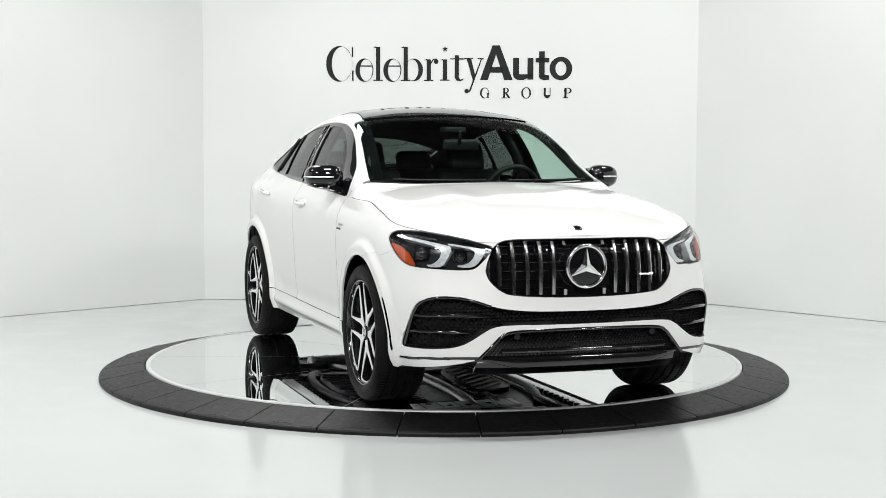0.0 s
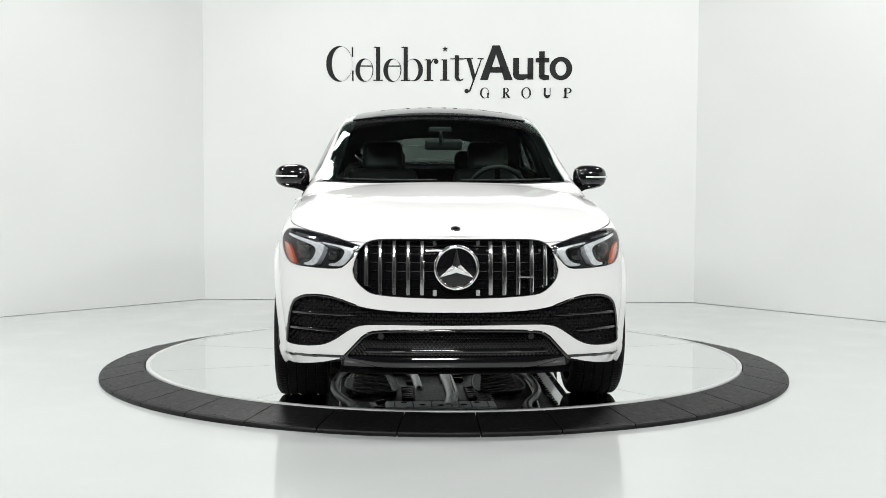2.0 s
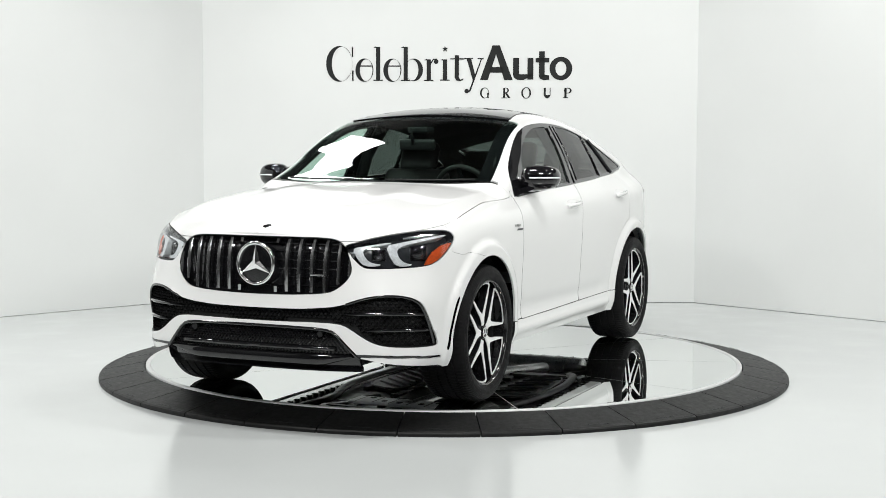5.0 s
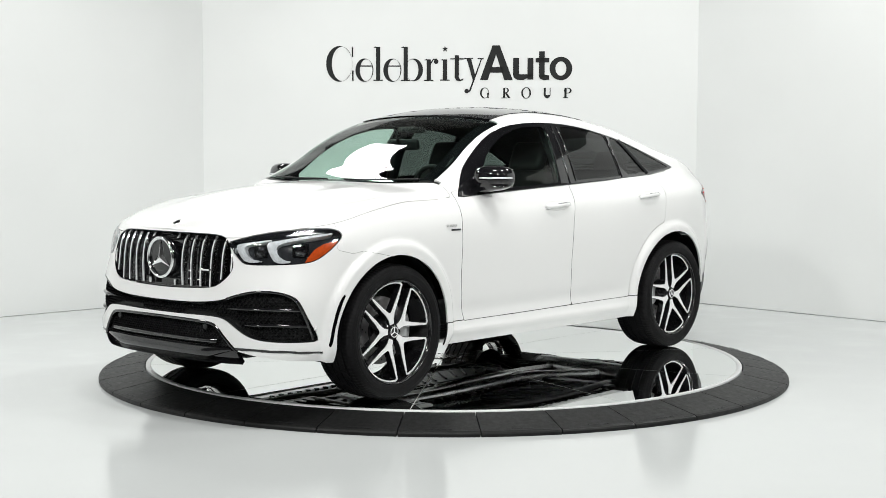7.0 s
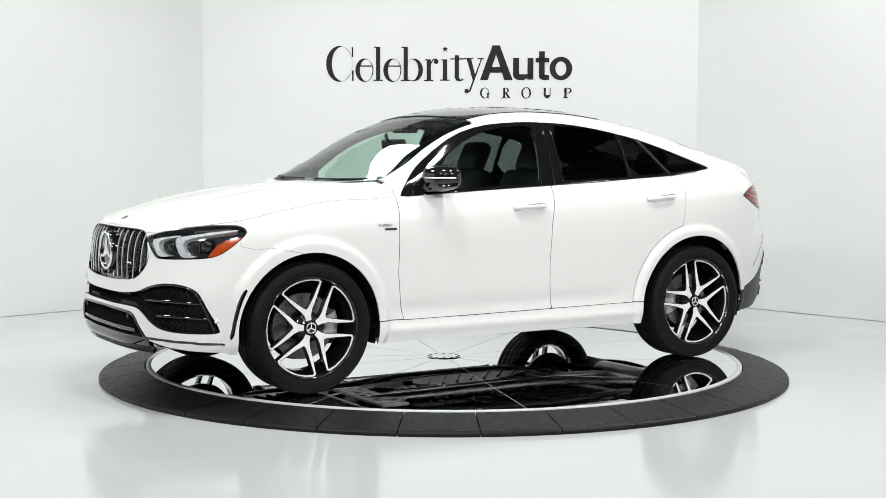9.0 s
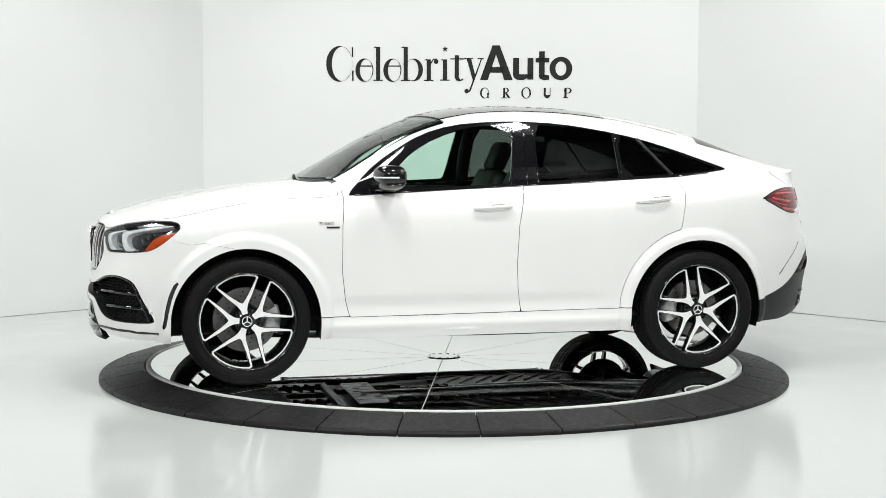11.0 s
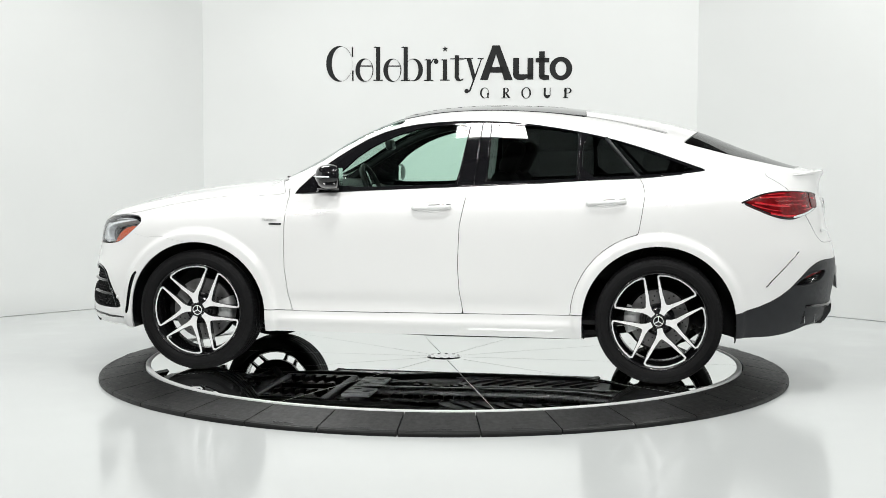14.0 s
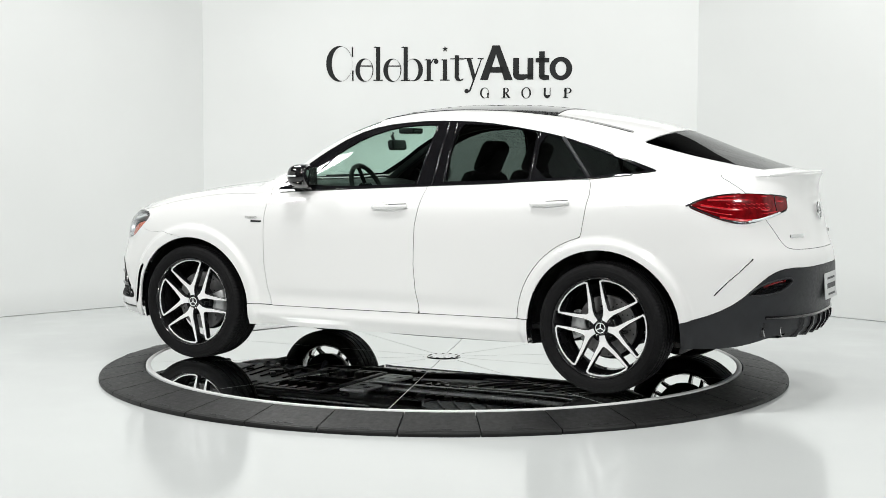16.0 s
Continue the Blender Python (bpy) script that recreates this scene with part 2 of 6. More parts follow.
class Skin:
    """Faces over shared points, which can be cut along the zero line of a field."""

    def __init__(self, V, F, N):
        self.V, self.F, self.N = V, F, N

    def cut(self, g):
        """The skin where g < 0, and the rest."""
        V, N = list(self.V), list(self.N)
        neg = g < 0
        cache, fin, fout = {}, [], []

        def mid(a, b):
            k = (a, b) if a < b else (b, a)
            if k not in cache:
                t = g[k[0]] / (g[k[0]] - g[k[1]])
                cache[k] = len(V)
                V.append(self.V[k[0]] * (1 - t) + self.V[k[1]] * t)
                N.append(self.N[k[0]] * (1 - t) + self.N[k[1]] * t)
            return cache[k]

        for f in self.F:
            s = [neg[i] for i in f]
            if all(s):
                fin.append(f)
            elif not any(s):
                fout.append(f)
            else:
                a, b = [], []
                n = len(f)
                for k in range(n):
                    i, j = f[k], f[(k + 1) % n]
                    (a if s[k] else b).append(i)
                    if s[k] != s[(k + 1) % n]:
                        m = mid(i, j)
                        a.append(m)
                        b.append(m)
                if len(a) > 2:
                    fin.append(a)
                if len(b) > 2:
                    fout.append(b)
        V, N = np.array(V), np.array(N)
        return Skin(V, fin, N).tidy(), Skin(V, fout, N).tidy()

    def tidy(self):
        used = sorted({i for f in self.F for i in f})
        m = {u: k for k, u in enumerate(used)}
        return Skin(self.V[used] if used else np.zeros((0, 3)), [[m[i] for i in f] for f in self.F], self.N[used] if used else np.zeros((0, 4)))

    def refined(self, times=2):
        """The same surface in smaller faces."""
        sk = self
        for _ in range(times):
            V, N, F, cache = list(sk.V), list(sk.N), [], {}

            def half(a, b):
                k = (a, b) if a < b else (b, a)
                if k not in cache:
                    cache[k] = len(V)
                    V.append((sk.V[a] + sk.V[b]) / 2)
                    N.append((sk.N[a] + sk.N[b]) / 2)
                return cache[k]

            for f in sk.F:
                c, n = len(V), len(f)
                V.append(sum(sk.V[i] for i in f) / n)
                N.append(sum(sk.N[i] for i in f) / n)
                F += [[f[k], half(f[k], f[(k + 1) % n]), c, half(f[k - 1], f[k])] for k in range(n)]
            sk = Skin(np.array(V), F, np.array(N))
        return sk

    def boundary(self):
        seen = {}
        for f in self.F:
            for k in range(len(f)):
                seen[(f[k], f[(k + 1) % len(f)])] = 1
        return [(a, b) for a, b in seen if (b, a) not in seen]

    def moved(self, d):
        return Skin(self.V + self.N[:, :3] * d, self.F, self.N)

    def flipped(self):
        s = np.array([1, -1, 1])
        return Skin(self.V * s, [f[::-1] for f in self.F], self.N * np.array([1, -1, 1, 1]))

    def joined(self, o):
        n = len(self.V)
        return Skin(np.vstack([self.V, o.V]), self.F + [[i + n for i in f] for f in o.F], np.vstack([self.N, o.N]))

    def build(self, name, mat, parent, label="", depth=0.012, edge=None, mid=True):
        """Links the skin with its rim turned inwards by depth."""
        V, F = [*self.V], [*self.F]
        idx = [0] * len(F)
        if depth:
            new_at = {}
            for a, b in self.boundary():
                if mid and abs(self.V[a][1]) < 1e-4 and abs(self.V[b][1]) < 1e-4:
                    continue
                q = []
                for i in (a, b):
                    if i not in new_at:
                        new_at[i] = (len(V), len(V) + 1)
                        V += [self.V[i], self.V[i] - self.N[i][:3] * depth]
                    q.append(new_at[i])
                F.append([q[0][0], q[0][1], q[1][1], q[1][0]])
                idx.append(1 if edge else 0)
        return link_mesh(name, V, F, mat, parent, label, True, [mat, edge] if edge else [mat], idx)

# ---- the hall ----


def slab(name, a, b, h, thick, mat, label, z0=0.0035):
    """An upright wall from a to b in plan, its room face on the line, its thickness to the left of a to b."""
    a, b = Vector((*a, 0)), Vector((*b, 0))
    d = (b - a).normalized()
    n = Vector((-d.y, d.x, 0)) * thick
    bm = bmesh.new()
    vs = [bm.verts.new(p + Vector((0, 0, z))) for z in (z0, h) for p in (a, b, b + n, a + n)]
    for f in ((3, 2, 1, 0), (4, 5, 6, 7), (0, 1, 5, 4), (1, 2, 6, 5), (2, 3, 7, 6), (3, 0, 4, 7)):
        bm.faces.new([vs[i] for i in f])
    bmesh.ops.recalc_face_normals(bm, faces=bm.faces[:])
    return tagged(part(name, bm, mat, None), label, "wall", kind="structure")


def room():
    bm = bmesh.new()
    add_box(bm, -9, 9, -15, 8, -0.2, 0.0)
    tagged(part("floor", bm, FLOOR, None), "glossy white epoxy studio floor", "floor", kind="structure")
    HT, WT = 5.9, 3.8
    left, right = (-2.42, 4.34), (2.50, 4.20)
    slab("wall_back", left, right, HT, 0.15, WALL, "plain white painted studio wall behind the turntable")
    slab("wall_left", (-6.3, 0.45), (-2.42, 4.34), WT, 0.15, WALL, "white angled studio wall panel")
    slab("wall_right", (2.50, 4.20), (6.3, 0.20), WT, 0.15, WALL, "white angled studio wall panel")
    slab("wall_left_side", (-6.3, -3.0), (-6.3, 0.45), WT, 0.15, WALL, "white studio side wall")
    slab("wall_right_side", (6.3, 0.20), (6.3, -3.0), WT, 0.15, WALL, "white studio side wall")
    slab("wall_left_hall", (-6.3, -13.5), (-6.3, -3.0), HT, 0.15, REARWALL, "grey hall wall")
    slab("wall_right_hall", (6.3, -3.0), (6.3, -13.5), HT, 0.15, REARWALL, "grey hall wall")
    slab("wall_rear", (6.3, -13.5), (-6.3, -13.5), HT, 0.15, REARWALL, "grey hall wall")
    for nm, a, b in (("wall_upper_back", (-2.42, 4.34), (2.50, 4.20)), ("wall_upper_left", (-6.3, 0.45), (-2.42, 4.34)), ("wall_upper_right", (2.50, 4.20), (6.3, 0.20)),
                     ("wall_upper_left_side", (-6.3, -3.0), (-6.3, 0.45)), ("wall_upper_right_side", (6.3, 0.20), (6.3, -3.0))):
        slab(nm, a, b, HT, 0.15, REARWALL, "dark hall wall above the white panels", WT)
    bm = bmesh.new()
    add_box(bm, -6.6, 6.6, -13.8, 4.8, HT, HT + 0.2)
    tagged(part("ceiling", bm, CEIL, None), "grey steel hall ceiling", "ceiling", kind="structure")
    for k in range(7):
        bm = bmesh.new()
        add_box(bm, -5.0, 5.0, -0.14, 0.14, HT - 0.34, HT - 0.002, m=pose(-0.4, -11.0 + 2.3 * k, 0, 0, 0, 28))
        tagged(part("ceiling_beam", bm, BEAM, None), "dark steel ceiling beam", "beam", kind="structure")


room()

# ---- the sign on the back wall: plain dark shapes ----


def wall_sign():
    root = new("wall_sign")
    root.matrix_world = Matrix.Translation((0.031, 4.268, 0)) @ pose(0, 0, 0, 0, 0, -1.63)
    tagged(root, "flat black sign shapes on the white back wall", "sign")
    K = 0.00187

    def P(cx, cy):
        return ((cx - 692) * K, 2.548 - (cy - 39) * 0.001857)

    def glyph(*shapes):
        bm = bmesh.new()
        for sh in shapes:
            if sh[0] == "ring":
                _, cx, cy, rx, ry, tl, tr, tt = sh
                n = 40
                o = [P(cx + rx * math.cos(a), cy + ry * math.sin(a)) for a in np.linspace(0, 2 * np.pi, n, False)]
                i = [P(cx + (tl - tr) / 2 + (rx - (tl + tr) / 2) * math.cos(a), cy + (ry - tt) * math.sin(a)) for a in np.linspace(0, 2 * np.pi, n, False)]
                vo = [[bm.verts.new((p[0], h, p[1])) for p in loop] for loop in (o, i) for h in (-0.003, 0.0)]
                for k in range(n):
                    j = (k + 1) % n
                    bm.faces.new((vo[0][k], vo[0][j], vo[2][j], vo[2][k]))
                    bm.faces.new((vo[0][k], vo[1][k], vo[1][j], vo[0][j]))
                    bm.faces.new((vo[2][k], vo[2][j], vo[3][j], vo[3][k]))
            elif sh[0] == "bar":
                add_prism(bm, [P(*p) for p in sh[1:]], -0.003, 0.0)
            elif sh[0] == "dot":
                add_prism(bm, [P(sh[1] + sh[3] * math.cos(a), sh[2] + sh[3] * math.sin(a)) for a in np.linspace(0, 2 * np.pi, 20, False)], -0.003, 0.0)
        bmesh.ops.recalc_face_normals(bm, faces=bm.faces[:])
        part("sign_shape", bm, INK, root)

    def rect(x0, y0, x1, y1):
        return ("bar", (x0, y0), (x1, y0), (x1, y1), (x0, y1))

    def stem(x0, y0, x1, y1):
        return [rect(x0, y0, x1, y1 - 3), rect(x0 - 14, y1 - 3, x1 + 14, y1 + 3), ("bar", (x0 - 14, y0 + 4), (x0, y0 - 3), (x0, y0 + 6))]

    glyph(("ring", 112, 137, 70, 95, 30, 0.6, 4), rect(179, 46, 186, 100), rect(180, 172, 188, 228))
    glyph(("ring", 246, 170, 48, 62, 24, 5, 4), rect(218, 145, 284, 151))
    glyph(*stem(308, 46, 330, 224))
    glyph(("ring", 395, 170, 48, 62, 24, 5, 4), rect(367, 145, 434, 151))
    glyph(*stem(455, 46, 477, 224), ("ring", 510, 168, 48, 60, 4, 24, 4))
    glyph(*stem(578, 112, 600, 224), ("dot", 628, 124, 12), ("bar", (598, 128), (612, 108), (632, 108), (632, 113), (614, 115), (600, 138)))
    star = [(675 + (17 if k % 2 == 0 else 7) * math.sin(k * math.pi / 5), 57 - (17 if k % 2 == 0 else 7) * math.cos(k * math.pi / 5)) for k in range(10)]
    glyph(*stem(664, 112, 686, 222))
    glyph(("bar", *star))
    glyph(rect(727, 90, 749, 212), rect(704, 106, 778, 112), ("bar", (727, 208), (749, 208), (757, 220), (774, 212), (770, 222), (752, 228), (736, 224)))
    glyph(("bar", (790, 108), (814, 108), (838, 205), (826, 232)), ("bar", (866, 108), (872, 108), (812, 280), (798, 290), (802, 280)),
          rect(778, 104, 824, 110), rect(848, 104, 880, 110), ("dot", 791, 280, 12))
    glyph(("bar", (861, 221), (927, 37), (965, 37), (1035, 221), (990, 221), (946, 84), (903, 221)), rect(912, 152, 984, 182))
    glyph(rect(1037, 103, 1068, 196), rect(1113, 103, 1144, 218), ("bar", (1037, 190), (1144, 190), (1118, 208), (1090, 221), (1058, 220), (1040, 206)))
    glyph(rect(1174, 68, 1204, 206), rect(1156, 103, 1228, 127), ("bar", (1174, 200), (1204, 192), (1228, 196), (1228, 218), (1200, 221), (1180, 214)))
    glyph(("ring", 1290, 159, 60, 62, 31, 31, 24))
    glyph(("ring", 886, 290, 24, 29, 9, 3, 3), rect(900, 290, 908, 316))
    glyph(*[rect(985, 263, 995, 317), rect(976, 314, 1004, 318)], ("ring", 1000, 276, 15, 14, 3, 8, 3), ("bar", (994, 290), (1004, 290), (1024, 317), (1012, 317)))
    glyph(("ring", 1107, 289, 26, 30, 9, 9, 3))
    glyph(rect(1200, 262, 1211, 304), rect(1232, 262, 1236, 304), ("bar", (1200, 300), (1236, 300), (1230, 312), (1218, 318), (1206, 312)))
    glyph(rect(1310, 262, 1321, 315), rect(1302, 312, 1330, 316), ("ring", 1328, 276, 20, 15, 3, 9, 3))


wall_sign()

# ---- turntable ----
R_IN, R_OUT = 2.027, 2.322


def turntable():
    root = new("turntable")
    tagged(root, "round mirror-topped car turntable with radial seams", "turntable")
    n = 10
    first = 0.0
    gap = 0.0026
    R_PLATE, R_HUB = 1.985, 0.105
    for k in range(n):
        a0, a1 = radians(first + 36 * k), radians(first + 36 * (k + 1))
        pts = []
        for j in range(25):
            a = a0 + (a1 - a0) * j / 24
            ga = gap / R_PLATE
            pts.append((R_PLATE * math.cos(min(max(a, a0 + ga), a1 - ga)), R_PLATE * math.sin(min(max(a, a0 + ga), a1 - ga))))
        inner = []
        for j in range(7):
            a = a1 - (a1 - a0) * j / 6
            ga = gap / R_HUB
            inner.append((R_HUB * math.cos(min(max(a, a0 + ga), a1 - ga)), R_HUB * math.sin(min(max(a, a0 + ga), a1 - ga))))
        bm = bmesh.new()
        add_prism(bm, pts + inner, -0.0025, 0.0, "z")
        part("mirror_panel", bm, DISCM, root)
    bm = bmesh.new()
    add_lathe(bm, [(-0.003, 0.0), (-0.003, 1.984), (-0.016, 1.986), (-0.016, 1.99), (-0.055, 1.99), (-0.055, 0.0)], 96, "z")
    bmesh.ops.recalc_face_normals(bm, faces=bm.faces[:])
    part("base_plate", bm, SEAM, root)
    bm = bmesh.new()
    add_lathe(bm, [(-0.03, 1.987), (0.0, 1.987), (0.003, 1.990), (0.003, 2.017), (0.0, 2.020), (-0.03, 2.020)], 128, "z")
    part("edge_trim", bm, ALU, root, "brushed aluminium edge ring", True)
    bm = bmesh.new()
    add_lathe(bm, [(0.0, 0.119), (0.005, 0.117), (0.005, 0.0)], 48, "z")
    part("centre_cap", bm, CHROME, root, "bolted metal centre cap")
    for k in range(12):
        a = 2 * math.pi * k / 12
        bm = bmesh.new()
        add_lathe(bm, [(0.005, 0.0105), (0.0062, 0.009), (0.0062, 0.0)], 10, "z", Matrix.Translation((0.102 * math.cos(a), 0.102 * math.sin(a), 0)))
        part("bolt", bm, SEAL, root)
    return root


def ramp_ring():
    root = new("turntable_surround")
    tagged(root, "black rubber ramp ring of wedge tiles", "ramp")
    n, step, first = 33, 360 / 33, -90 - 6.05
    nr = 5
    # one tile, shared by all
    bm = bmesh.new()
    rows = []
    g = 0.0035
    sect = [(R_IN, 0.0), (R_IN, DISC - 0.006), (R_IN + 0.004, DISC - 0.003), (R_OUT - 0.018, 0.030), (R_OUT - 0.004, 0.024), (R_OUT, 0.016), (R_OUT, 0.0)]
    for j in range(9):
        a = radians(step) * j / 8
        row = []
        for r, z in sect:
            aa = min(max(a, g / r), radians(step) - g / r)
            row.append(bm.verts.new((r * math.cos(aa), r * math.sin(aa), z)))
        rows.append(row)
    for a, b in zip(rows, rows[1:]):
        for k in range(len(sect) - 1):
            bm.faces.new((a[k], a[k + 1], b[k + 1], b[k]))
    bm.faces.new(rows[0])
    bm.faces.new(rows[-1][::-1])
    bmesh.ops.recalc_face_normals(bm, faces=bm.faces[:])
    tile = part("ramp_tile", bm, RAMP, root)
    # recessed fixing hole near the inner corner and a moulded mark near the outer edge
    bm = bmesh.new()
    ah = radians(0.75)
    sl = math.atan2(DISC - 0.033, R_OUT - R_IN)
    add_lathe(bm, [(0.0015, 0.011), (0.002, 0.009), (-0.004, 0.008), (-0.004, 0.0)], 12, "z",
              Matrix.Translation((2.055 * math.cos(ah), 2.055 * math.sin(ah), 0.0715)) @ pose(0, 0, 0, 0, math.degrees(sl), 0))
    hole = part("fixing_bolt", bm, SEAL, tile)
    bm = bmesh.new()
    for da in (4.4, 5.2, 6.1, 6.9):
        m = pose(0, 0, 0, 0, 0, da) @ Matrix.Translation((2.288, 0, 0.0362)) @ pose(0, 0, 0, 0, math.degrees(sl), 0)
        add_box(bm, -0.003, 0.003, -0.012, 0.012, 0.0, 0.0016, m=m)
    mark = part("moulded_mark", bm, GREYP, tile)
    tile.matrix_basis = pose(0, 0, 0, 0, 0, first)
    for k in range(1, n):
        t = new("ramp_tile", tile.data)
        t.parent, t.matrix_basis = root, pose(0, 0, 0, 0, 0, first + step * k)
        for src in (hole, mark):
            c = new(src.name.split(".")[0], src.data)
            c.parent = t
    bm = bmesh.new()
    add_lathe(bm, [(0.001, R_IN - 0.004), (0.02, R_IN - 0.004), (0.02, R_IN + 0.2), (0.001, R_IN + 0.25)], 96, "z")
    part("ring_core", bm, SEAL, root)
    return root


TABLE = turntable()
ramp_ring()

# ---- the car: body skin (x forward, y to its left, z up from the tyres' contact) ----
WHEEL_X, WHEEL_Z = 1.4675, 0.388


def body_skin():
    XA, XB = 1.70, -1.45
    nz = 60

    def Xf(z):
        return smooth_interp(z, [0.24, 0.29, 0.40, 0.53, 0.65, 0.80, 0.92, 0.97, 1.02], [2.35, 2.385, 2.40, 2.39, 2.375, 2.37, 2.352, 2.32, 2.25])

    def Xr(z):
        return smooth_interp(z, [0.27, 0.40, 0.50, 0.67, 0.80, 0.90, 1.06, 1.18, 1.24, 1.29], [-2.50, -2.545, -2.56, -2.585, -2.575, -2.535, -2.50, -2.47, -2.475, -2.505])

    def zsh(x):
        return smooth_interp(x, [2.40, 2.2, 2.05, 1.87, 1.59, 1.24, 0.85, 0.35, -0.19, -0.73, -1.36, -1.73, -2.1, -2.5],
                             [0.962, 0.985, 1.003, 1.035, 1.08, 1.115, 1.137, 1.165, 1.19, 1.215, 1.25, 1.272, 1.285, 1.285])

    def ysh(x):
        return smooth_interp(x, [2.4, 1.5, 0.85, 0.0, -0.8, -1.4, -1.8, -2.6], [0.885, 0.885, 0.878, 0.875, 0.855, 0.815, 0.79, 0.785])

    def zb(x):
        return smooth_interp(x, [2.45, 2.0, 1.3, 0.8, -1.0, -1.6, -2.0, -2.6], [0.255, 0.262, 0.262, 0.262, 0.262, 0.275, 0.285, 0.30])

    VT = [0, 0.05, 0.12, 0.2, 0.3, 0.5, 0.7, 0.82, 0.9, 0.95, 1.0]

    def Wd(x, v, s):
        top = ysh(x)
        tab = [0.905, 0.925, 0.935, 0.935, 0.942, 0.955, 0.962, 0.957, 0.942, 0.922]
        base = smooth_interp(v, VT, tab + [0.885])
        k = np.clip((v - 0.86) / 0.14, 0, 1)
        return base + (top - 0.885) * k * k * (3 - 2 * k)

    # stations along the outline, evenly spaced
    a = np.linspace(0, np.pi / 2, 800)
    cx = np.concatenate([XA + 0.68 * np.cos(a) ** (2 / 2.5), np.linspace(XA, XB, 600)[1:-1], XB - 1.15 * np.cos(a[::-1]) ** (2 / 2.9)])
    cy = np.concatenate([0.95 * np.sin(a) ** (2 / 2.5), np.full(598, 0.95), 0.95 * np.sin(a[::-1]) ** (2 / 2.9)])
    kind = np.concatenate([a, np.linspace(2, 3, 600)[1:-1], 10 + a[::-1]])
    L = np.concatenate([[0], np.cumsum(np.hypot(np.diff(cx), np.diff(cy)))])
    NS = 400
    pick = np.interp(np.linspace(0, L[-1], NS), L, np.arange(len(L)))
    ii = np.clip(np.round(pick).astype(int), 0, len(L) - 1)
    ii[0], ii[-1] = 0, len(L) - 1
    bx, kk = cx[ii], kind[ii]
    nA, nS_, nT = 58, 24, 26
    cols = np.zeros((NS, nA + nS_ + nT + 1, 3))
    wv = np.concatenate([np.arange(nA) / nA, 1 + np.arange(nS_) / nS_, 2 + np.arange(nT + 1) / nT])

    def plan(i, v, z):
        k = kk[i]
        if k < 2:
            k2 = min(max((z - 0.56) / 0.26, 0), 1)
            n = 2.95 - 0.55 * k2 * k2 * (3 - 2 * k2)
            x = XA + (float(Xf(z)) - XA) * math.cos(k) ** (2 / n)
            return x, float(Wd(x, v, 0)) * math.sin(k) ** (2 / n)
        if k < 9:
            return bx[i], float(Wd(bx[i], v, 0))
        k -= 10
        n = 2.6
        x = XB + (float(Xr(z)) - XB) * math.cos(k) ** (2 / n)
        return x, float(Wd(x, v, 0)) * math.sin(k) ** (2 / n)

    CX = [2.40, 2.335, 2.28, 2.165, 1.894, 1.508, 1.199, 1.044, 0.888, 0.654, 0.42, 0.187, -0.047, -0.358, -0.671, -0.945, -1.22, -1.488, -1.686, -2.011, -2.354, -2.45, -2.53]
    CZ = [0.955, 0.972, 0.995, 1.035, 1.108, 1.174, 1.213, 1.230, 1.318, 1.462, 1.578, 1.664, 1.706, 1.722, 1.716, 1.693, 1.654, 1.605, 1.556, 1.432, 1.322, 1.305, 1.295]
    for i in range(NS):
        x0 = bx[i]
        zt, z0 = float(zsh(x0)), float(zb(x0))
        for j in range(nA):
            v = j / nA
            z = z0 + (zt - z0) * v
            x, y = plan(i, v, z)
            cols[i, j] = x, y, z
        x, y = plan(i, 1.0, zt)
        zc = float(smooth_interp(x, CX, CZ))
        zc = max(zc, zt + 0.002)
        hood = np.clip((x - 0.93) / 0.14, 0, 1)
        gy = float(smooth_interp(x, [1.1, 1.0, 0.7, 0.35, 0.0, -0.4, -0.9, -1.4, -1.8, -2.2, -2.6], [0.79, 0.775, 0.72, 0.665, 0.636, 0.632, 0.642, 0.672, 0.705, 0.705, 0.66]))
        gz = float(smooth_interp(x, [1.1, 0.97, 0.705, 0.561, 0.347, 0.133, -0.118, -0.332, -0.583, -0.871, -1.124, -1.377, -1.7, -2.0, -2.35, -2.55],
                                 [1.165, 1.215, 1.345, 1.442, 1.552, 1.617, 1.648, 1.655, 1.645, 1.612, 1.568, 1.505, 1.41, 1.35, 1.298, 1.288]))
        gy = min(gy, y * 0.93)
        gz = min(gz, zc - 0.002)
        gz = max(gz, zt + 0.001)
        hy, hz = y * 0.86, zt + 0.52 * (zc - zt)
        ry, rz = gy + (hy - gy) * hood, gz + (hz - gz) * hood
        for j in range(nS_):
            k = j / nS_
            bow = (0.022 if x > -0.7 else max(0.004, 0.022 + 0.03 * (x + 0.7))) * math.sin(math.pi * k) * (1 - hood)
            cols[i, nA + j] = x, y + (ry - y) * k + bow * 0.8, zt + (rz - zt) * k + bow * 0.3
        for j in range(nT + 1):
            k = j / nT
            yy = ry * (1 - k)
            cols[i, nA + nS_ + j] = x, yy, rz + (zc - rz) * (1 - (yy / max(ry, 1e-6)) ** 2.1)
    # bonnet power domes, soft corners, wheel arch flares
    for _ in range(5):
        c = cols.copy()
        c[:, 1:-1] = 0.25 * cols[:, :-2] + 0.5 * cols[:, 1:-1] + 0.25 * cols[:, 2:]
        cols = c
    x, y, z = cols[..., 0], cols[..., 1], cols[..., 2]
    dome = np.exp(-((y - 0.40) / 0.10) ** 2) * np.clip((x - 1.05) / 0.6, 0, 1) * np.clip((2.2 - x) / 0.7, 0, 1)
    z += 0.010 * dome * (wv[None, :] > 1.5)
